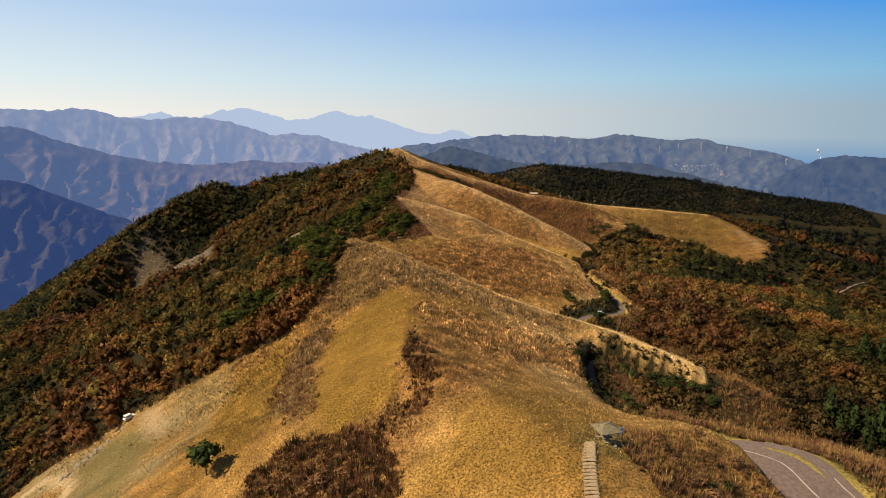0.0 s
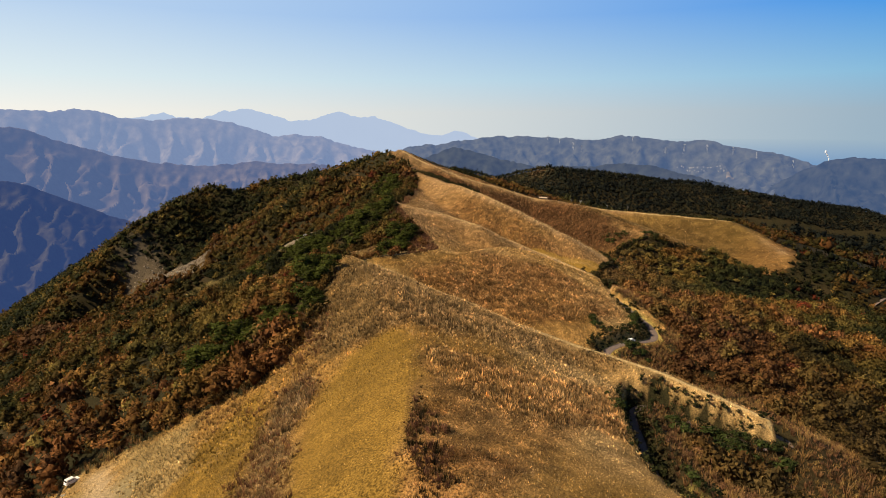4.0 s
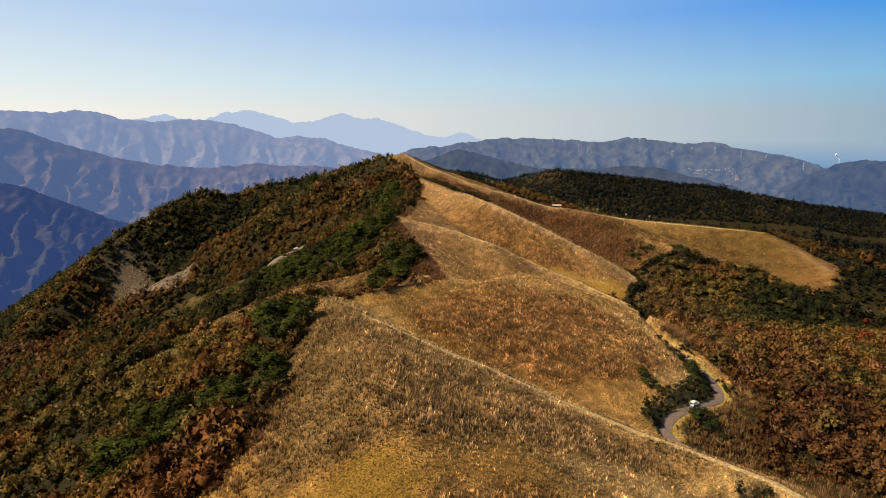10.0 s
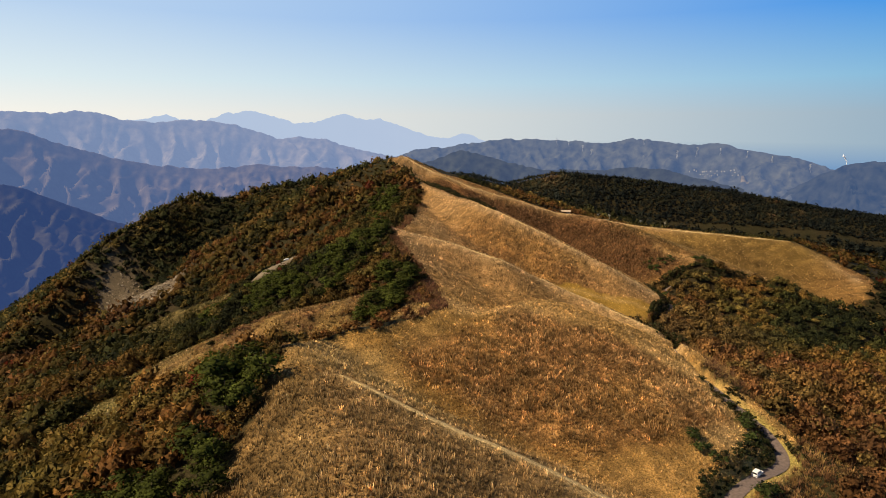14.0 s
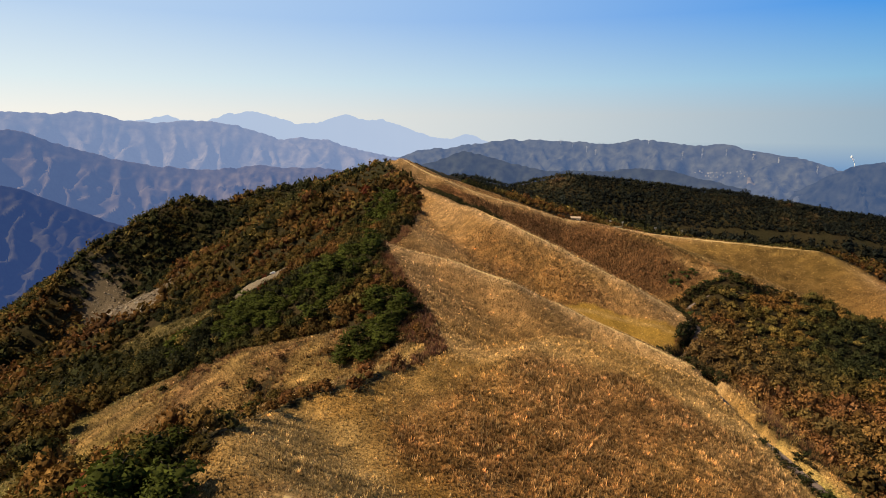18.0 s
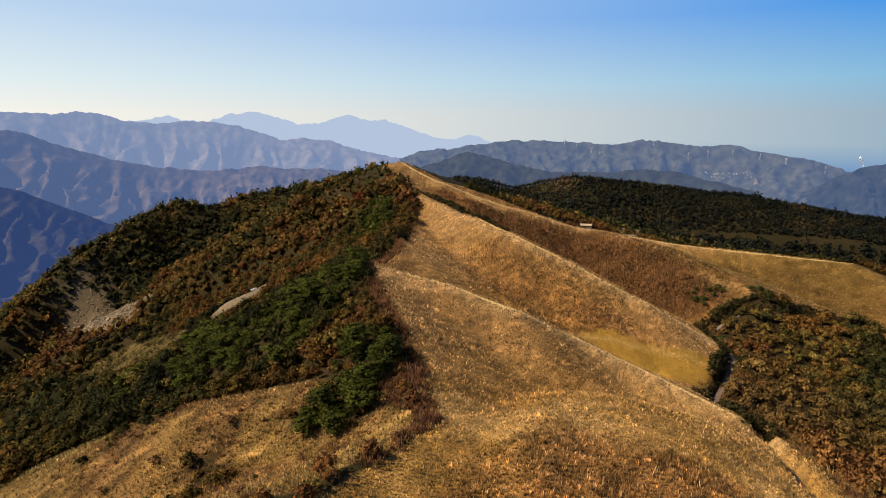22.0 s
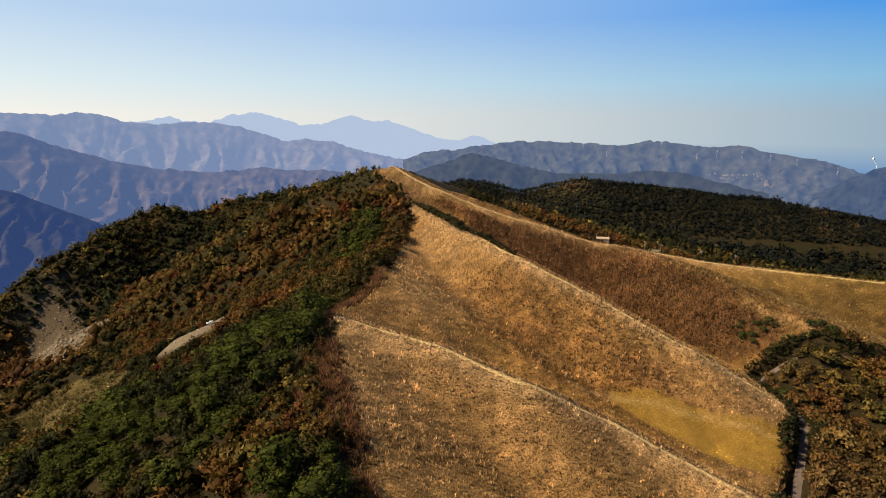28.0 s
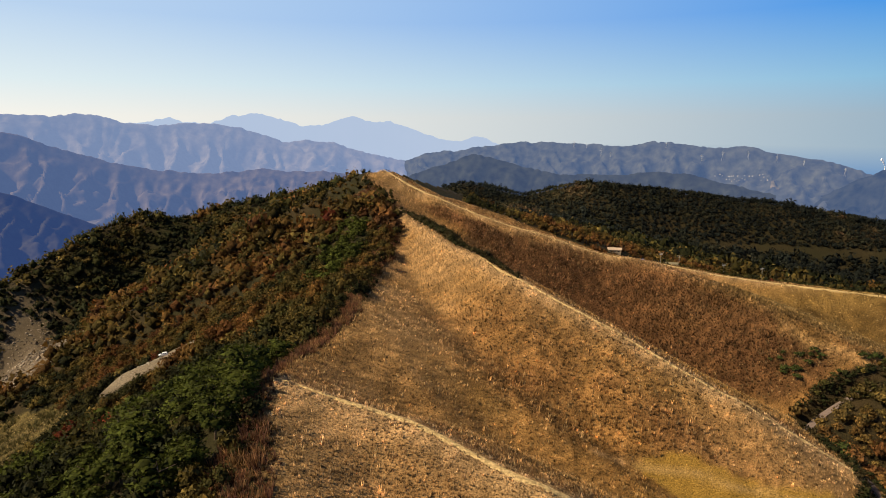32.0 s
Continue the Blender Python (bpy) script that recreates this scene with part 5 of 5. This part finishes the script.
def sign_board(x, y):
    board = tagged(new("sign_board"), "white notice board on two posts beside the shelter", "sign")
    board.matrix_world = pose(x, y, ground_at(x, y), 0, 0, 20)
    for s in (-0.35, 0.35):
        part("post", rod(bmesh.new(), (s, 0, -0.4), (s, 0, 2.5), 0.05, 0.05, 7), TIMBER, board)
    panel = part("panel", box(bmesh.new(), (0.95, 0.06, 1.1), (0, -0.04, 2.0), bevel=0.01), WHITE, board, "white painted panel")
    for k in range(5):
        part("bar", box(bmesh.new(), (0.7 - 0.1 * (k % 2), 0.006, 0.05), (0, -0.074, 2.35 - 0.15 * k)), GLASS_DARK, panel)


shelter(29.2, -56.5)
sign_board(32.6, -53.6)

stairs = tagged(new("steps"), "log-edged earth steps climbing the grass slope to the shelter", "steps")
walk_line = smooth_line([(25.6, -59.5), (24.0, -66), (23.0, -72), (22.0, -80), (21.2, -88)], 0.62)
TREAD = plain_material("trodden_earth", (0.34, 0.26, 0.16), 0.95, 0.3, 2.5)
for i, (px, py) in enumerate(walk_line):
    z = ground_at(px, py)
    tread = part("tread", box(bmesh.new(), (1.9, 0.56, 0.16), (px, py, z + 0.06), (0, 0, 8), bevel=0.03), TREAD, stairs)
    part("riser_log", rod(bmesh.new(), (px - 0.98, py - 0.16, z + 0.1), (px + 0.98, py - 0.42, z + 0.1), 0.1, 0.09, 7), TIMBER, tread)
for s in (-1.35, 1.3):
    for (px, py) in walk_line[::5]:
        part("edge_post", rod(bmesh.new(), (px + s, py, ground_at(px + s, py) - 0.3), (px + s, py, ground_at(px + s, py) + 0.55), 0.07, 0.06, 6), TIMBER, stairs)


# ---- cars ----
def car(x, y, turn, label, paint, boxy=False):
    """A small parked car: body, cabin, windows, wheels, lights."""
    thing = tagged(new("car"), label, "car")
    thing.matrix_world = pose(x, y, ground_at(x, y) + 0.14, 0, 0, turn)
    ln, wd = 3.5, 1.5
    bm = box(bmesh.new(), (ln, wd, 0.62), (0, 0, 0.58), bevel=0.1)
    part("body", bm, paint, thing)
    bm = bmesh.new()
    roof = 1.62 if boxy else 1.45
    b = [(-1.6, -0.72, 0.88), (0.95, -0.72, 0.88), (0.95, 0.72, 0.88), (-1.6, 0.72, 0.88), (-1.45, -0.6, roof), (0.35, -0.6, roof), (0.35, 0.6, roof), (-1.45, 0.6, roof)]
    vs = [bm.verts.new(p) for p in b]
    for f in ((0, 1, 5, 4), (1, 2, 6, 5), (2, 3, 7, 6), (3, 0, 4, 7), (4, 5, 6, 7), (3, 2, 1, 0)):
        bm.faces.new([vs[i] for i in f])
    cabin = part("cabin", bm, paint, thing)
    for s in (-1, 1):
        for cx in (-0.95, -0.15):
            part("side_window", box(bmesh.new(), (0.66, 0.02, 0.36), (cx, s * 0.675, 1.14), (s * -12, 0, 0)), GLASS_DARK, cabin)
        part("headlight", box(bmesh.new(), (0.05, 0.3, 0.14), (ln / 2, s * 0.5, 0.66), bevel=0.01), WHITE, thing)
        part("tail_light", box(bmesh.new(), (0.05, 0.16, 0.24), (-ln / 2, s * 0.6, 0.72), bevel=0.01), ROOF_TILE, thing)
    part("windscreen", box(bmesh.new(), (0.02, 1.2, 0.52), (0.68, 0, 1.15), (0, -46, 0)), GLASS_DARK, cabin)
    part("rear_window", box(bmesh.new(), (0.02, 1.15, 0.42), (-1.545, 0, 1.18), (0, 14, 0)), GLASS_DARK, cabin)
    for wx in (-1.1, 1.15):
        for s in (-1, 1):
            wheel = part("wheel", rod(bmesh.new(), (wx, s * 0.62, 0.28), (wx, s * 0.78, 0.28), 0.29, 0.29, 14), RUBBER, thing)
            part("rim", rod(bmesh.new(), (wx, s * 0.77, 0.28), (wx, s * 0.79, 0.28), 0.17, 0.17, 10), STEEL, wheel)
    part("bumper", box(bmesh.new(), (0.14, 1.4, 0.18), (ln / 2, 0, 0.42), bevel=0.04), paint, thing)
    part("bumper", box(bmesh.new(), (0.14, 1.4, 0.18), (-ln / 2, 0, 0.42), bevel=0.04), paint, thing)
    return thing


car(78, 114.5, 38, "small white car on the winding hillside road", WHITE, True)
car(-112, 396, 205, "white car parked on a dirt pull-off on the wooded slope", WHITE)
car(-92.5, 29, 60, "white van at the edge of the bare slope", WHITE, True)

# ---- rocks on the bare slope and the ledge ----
def rock_mesh(k):
    bm = bmesh.new()
    bmesh.ops.create_icosphere(bm, subdivisions=2, radius=1.0)
    for v in bm.verts:
        v.co *= 0.72 + 0.5 * noise.noise(v.co * 1.3 + Vector((k * 7.1, 0, 0)))
        v.co.z *= 0.6
    me = bpy.data.meshes.new("boulder")
    bm.to_mesh(me)
    bm.free()
    me.materials.append(STONE)
    return me


ROCKS = [rock_mesh(k) for k in range(5)]


def strew_rocks(count, cx, cy, rx, ry, turn, size, label, group, rng):
    for _ in range(count):
        r, a = math.sqrt(rng.rand()), rng.uniform(0, 2 * math.pi)
        u, v = rx * r * math.cos(a), ry * r * math.sin(a)
        c, s = math.cos(radians(turn)), math.sin(radians(turn))
        x, y = cx + u * c - v * s, cy + u * s + v * c
        k = size * math.exp(rng.normal(0, 0.4))
        rock = tagged(new("boulder", ROCKS[rng.randint(5)]), label, "boulder", group)
        rock.matrix_world = pose(x, y, ground_at(x, y) + 0.1 * k, 0, 0, rng.uniform(0, 360)) @ Matrix.Diagonal((k, k * rng.uniform(0.6, 1), k, 1))


strew_rocks(64, -96.5, 16.5, 1.5, 11, -25, 0.5, "pale grey boulder on the bare slope", "boulders on the bare slope", PLANTS)
strew_rocks(34, -119, 391, 11, 4, 25, 0.5, "pale grey rock on the dirt ledge", "rocks on the ledge", PLANTS)
strew_rocks(190, -340, 612, 30, 120, 38, 1.2, "pale grey rock on the landslip", "rocks on the landslip", PLANTS)


# ---- huts and poles behind the long spur ----
def hut(x, y, turn, ln, wd, ht, label, wall, roof_mat):
    house = tagged(new("hut"), label, "hut")
    house.matrix_world = pose(x, y, ground_at(x, y), 0, 0, turn)
    part("wall", box(bmesh.new(), (ln, wd, ht + 1.0), (0, 0, ht / 2 - 0.5)), wall, house)
    bm = bmesh.new()
    e = 0.5
    pts = [(-ln / 2 - e, -wd / 2 - e, ht), (ln / 2 + e, -wd / 2 - e, ht), (ln / 2 + e, wd / 2 + e, ht), (-ln / 2 - e, wd / 2 + e, ht), (-ln / 2 - e, 0, ht + wd * 0.28), (ln / 2 + e, 0, ht + wd * 0.28)]
    vs = [bm.verts.new(p) for p in pts]
    for f in ((0, 1, 5, 4), (2, 3, 4, 5), (1, 2, 5), (3, 0, 4), (3, 2, 1, 0)):
        bm.faces.new([vs[i] for i in f])
    part("roof", bm, roof_mat, house)
    for k in range(3):
        win = part("window", box(bmesh.new(), (ln * 0.16, 0.08, ht * 0.34), (ln * (-0.3 + 0.3 * k), -wd / 2 - 0.03, ht * 0.58)), GLASS_DARK, house)
        part("window_sill", box(bmesh.new(), (ln * 0.19, 0.14, 0.08), (ln * (-0.3 + 0.3 * k), -wd / 2 - 0.06, ht * 0.38)), WHITE, win)
    part("door", box(bmesh.new(), (0.9, 0.08, 2.0), (ln * 0.44, -wd / 2 - 0.03, 1.0)), TIMBER, house)
    return house


TAN_ROOF = plain_material("tan_sheet_roof", (0.38, 0.29, 0.21), 0.7, 0.2, 1.0)
BLUE_SHEET = plain_material("blue_tarpaulin", (0.05, 0.17, 0.50), 0.5, 0.1, 2.0)
hut(126, 579, -12, 9, 5, 2.4, "low hut with a tan sheet roof behind the grass spur", TIMBER, TAN_ROOF)
hut(160, 560, -15, 8, 5, 2.6, "dark timber hut behind the grass spur", TIMBER, ROOFING)
tarp = tagged(new("tarpaulin"), "blue tarpaulin over a stack beside the huts", "tarpaulin")
tarp.matrix_world = pose(142, 566, ground_at(142, 566), 0, 0, 10)
part("sheet", box(bmesh.new(), (4.5, 2.6, 1.9), (0, 0, 0.9), bevel=0.4), BLUE_SHEET, tarp)
car(151, 560, 12, "white car parked beside the huts", WHITE)


def utility_pole(x, y, tall):
    pole = tagged(new("utility_pole"), "grey utility pole with two crossarms", "utility pole", "utility poles")
    pole.matrix_world = pose(x, y, ground_at(x, y), 0, 0, -20)
    part("shaft", rod(bmesh.new(), (0, 0, -1), (0, 0, tall), 0.2, 0.13, 9), STONE, pole)
    for k in range(2):
        arm = part("crossarm", box(bmesh.new(), (2.2, 0.14, 0.14), (0, 0, tall - 0.5 - 0.9 * k)), STEEL, pole)
        for s in (-0.9, 0, 0.9):
            part("insulator", rod(bmesh.new(), (s, 0, tall - 0.45 - 0.9 * k), (s, 0, tall - 0.15 - 0.9 * k), 0.07, 0.05, 6), WHITE, arm)


for px, py in ((166, 562), (158, 575), (196, 560), (216, 548)):
    utility_pole(px, py, 10)


# ---- pylons, village, chimney far off ----
def pylon(azimuth, angle, tall):
    x, y, z = place_on("coast", azimuth, angle)
    tower = tagged(new("pylon"), "pale steel lattice power pylon on a far wooded ridge", "pylon", "far pylons")
    tower.matrix_world = pose(x, y, z, 0, 0, -azimuth)
    w = tall * 0.1
    for sx in (-1, 1):
        for sy in (-1, 1):
            part("leg", rod(bmesh.new(), (sx * w, sy * w, -tall * 0.3), (sx * w * 0.15, sy * w * 0.15, tall), 0.5, 0.3, 4), PYLON_STEEL, tower)
    for k in range(5):
        h, f = tall * (0.1 + 0.18 * k), w * (1 - 0.85 * (0.1 + 0.18 * k))
        part("brace", rod(bmesh.new(), (-f, -f, h), (f, -f, h + tall * 0.16), 0.35, 0.35, 4), PYLON_STEEL, tower)
        part("brace", rod(bmesh.new(), (f, -f, h), (-f, -f, h + tall * 0.16), 0.35, 0.35, 4), PYLON_STEEL, tower)
    for k, half in ((0.68, 0.2), (0.8, 0.17), (0.92, 0.14)):
        part("crossarm", rod(bmesh.new(), (-tall * half, 0, tall * k), (tall * half, 0, tall * k), 0.5, 0.5, 4), PYLON_STEEL, tower)


PYLON_STEEL = plain_material("pylon_steel", (0.42, 0.44, 0.48), 0.6, 0.1, 0.2)

for az, el, tall in ((10.9, -1.35, 42), (12.0, -1.6, 40), (13.3, -2.1, 50), (14.1, -2.2, 44), (18.7, -1.2, 30), (21.6, -2.5, 52), (23.2, -2.2, 54), (25.1, -2.2, 46), (27.2, -2.3, 46), (29.1, -2.7, 42), (31.9, -3.3, 42)):
    pylon(az, el, tall)


HAZY_WALL = distance_material("hazy_plaster", (0.55, 0.50, 0.44), (0.20, 0.23, 0.28), 0.5, 0.1)
HAZY_ROOF = distance_material("hazy_roof", (0.22, 0.17, 0.13), (0.16, 0.19, 0.25), 0.55, 0.1)


def village_house(key, azimuth, angle, ln, wd, turn, wall, roof_mat, label, group):
    x, y, z = place_on(key, azimuth, angle)
    house = tagged(new("house"), label, "house", group)
    house.matrix_world = pose(x, y, z, 0, 0, turn)
    part("wall", box(bmesh.new(), (ln, wd, 8), (0, 0, 0.0)), wall, house)
    bm = bmesh.new()
    pts = [(-ln * 0.55, -wd * 0.6, 4), (ln * 0.55, -wd * 0.6, 4), (ln * 0.55, wd * 0.6, 4), (-ln * 0.55, wd * 0.6, 4), (-ln * 0.4, 0, 4 + wd * 0.35), (ln * 0.4, 0, 4 + wd * 0.35)]
    vs = [bm.verts.new(p) for p in pts]
    for f in ((0, 1, 5, 4), (2, 3, 4, 5), (1, 2, 5), (3, 0, 4), (3, 2, 1, 0)):
        bm.faces.new([vs[i] for i in f])
    part("roof", bm, roof_mat, house)


for k in range(26):
    village_house("coast", 22.6 + 4.2 * PLANTS.rand(), -3.95 + 0.55 * PLANTS.rand() - 0.1 * (k % 3), PLANTS.uniform(5, 8.5), PLANTS.uniform(3.5, 5.5), PLANTS.uniform(0, 90),
                  HAZY_WALL, HAZY_ROOF, "small far house in a hillside village", "village houses")
chimney = tagged(new("chimney"), "white power station chimney by the sea with a smoke plume", "chimney")
cx, cy, cz = 4590 * math.sin(radians(34.35)), 4590 * math.cos(radians(34.35)), -232
chimney.matrix_world = pose(cx, cy, cz)
part("shaft", rod(bmesh.new(), (0, 0, 0), (0, 0, 34), 2.4, 1.6, 12), WHITE, chimney)
bm = bmesh.new()
for k in range(9):
    bmesh.ops.create_icosphere(bm, subdivisions=2, radius=1.6 + 0.5 * k, matrix=Matrix.Translation((-3.0 * k + 1.6 * math.sin(k * 2.1), 0, 36 + 4.6 * k)) @ Matrix.Diagonal((1, 1, 1.6, 1)))
part("smoke_plume", bm, plain_material("smoke", (0.85, 0.86, 0.88), 1.0, 0.05, 0.05), chimney, "white smoke plume")

# ---- car park lines ----
park = tagged(new("parking_lines"), "worn white lines on the hilltop car park road", "road marking", kind="structure")
near = [i for i in range(len(road_line)) if -95 < road_line[i][1] < -30]
for off, nm in ((-0.18, "centre_line"), (0.72, "edge_line")):
    line = [i for i in near if off < 0 or road_line[i][1] < -45]
    v = np.array([[*(road_line[i] + (off * wide[i] + s) * side[i]), road_z[i] + 0.095] for i in line for s in (-0.07, 0.07)])
    new(nm, mesh_of(nm, v, grid_faces(len(line), 2), PAINT)).parent = park
for k in range(5):
    i = near[2 + k * 5]
    p, n, d = road_line[i], side[i], rd[i]
    v = np.array([[*(p + a * wide[i] * n + b * d), road_z[i] + 0.099] for a in (-0.18, 0.72) for b in (-0.07, 0.07)])
    new("bay_line", mesh_of("bay_line", v, grid_faces(2, 2), PAINT)).parent = park
isle = [i for i in range(len(road_line)) if -46 < road_line[i][1] < -34]
swell = np.sin(np.linspace(0.15, math.pi - 0.15, len(isle)))
v = np.array([[*(road_line[i] + (0.5 * wide[i] + 0.9 * w * s) * side[i]), road_z[i] + 0.02 + 0.3 * w * (1 - s * s)] for i, w in zip(isle, swell) for s in np.linspace(-1, 1, 5)])
tagged(new("traffic_island", mesh_of("traffic_island", v, grid_faces(len(isle), 5), plain_material("island_turf", (0.20, 0.165, 0.050), 0.95, 0.5, 2.0), None, True)),
       "low grassed island between two lanes of the car park", "traffic island", kind="structure")
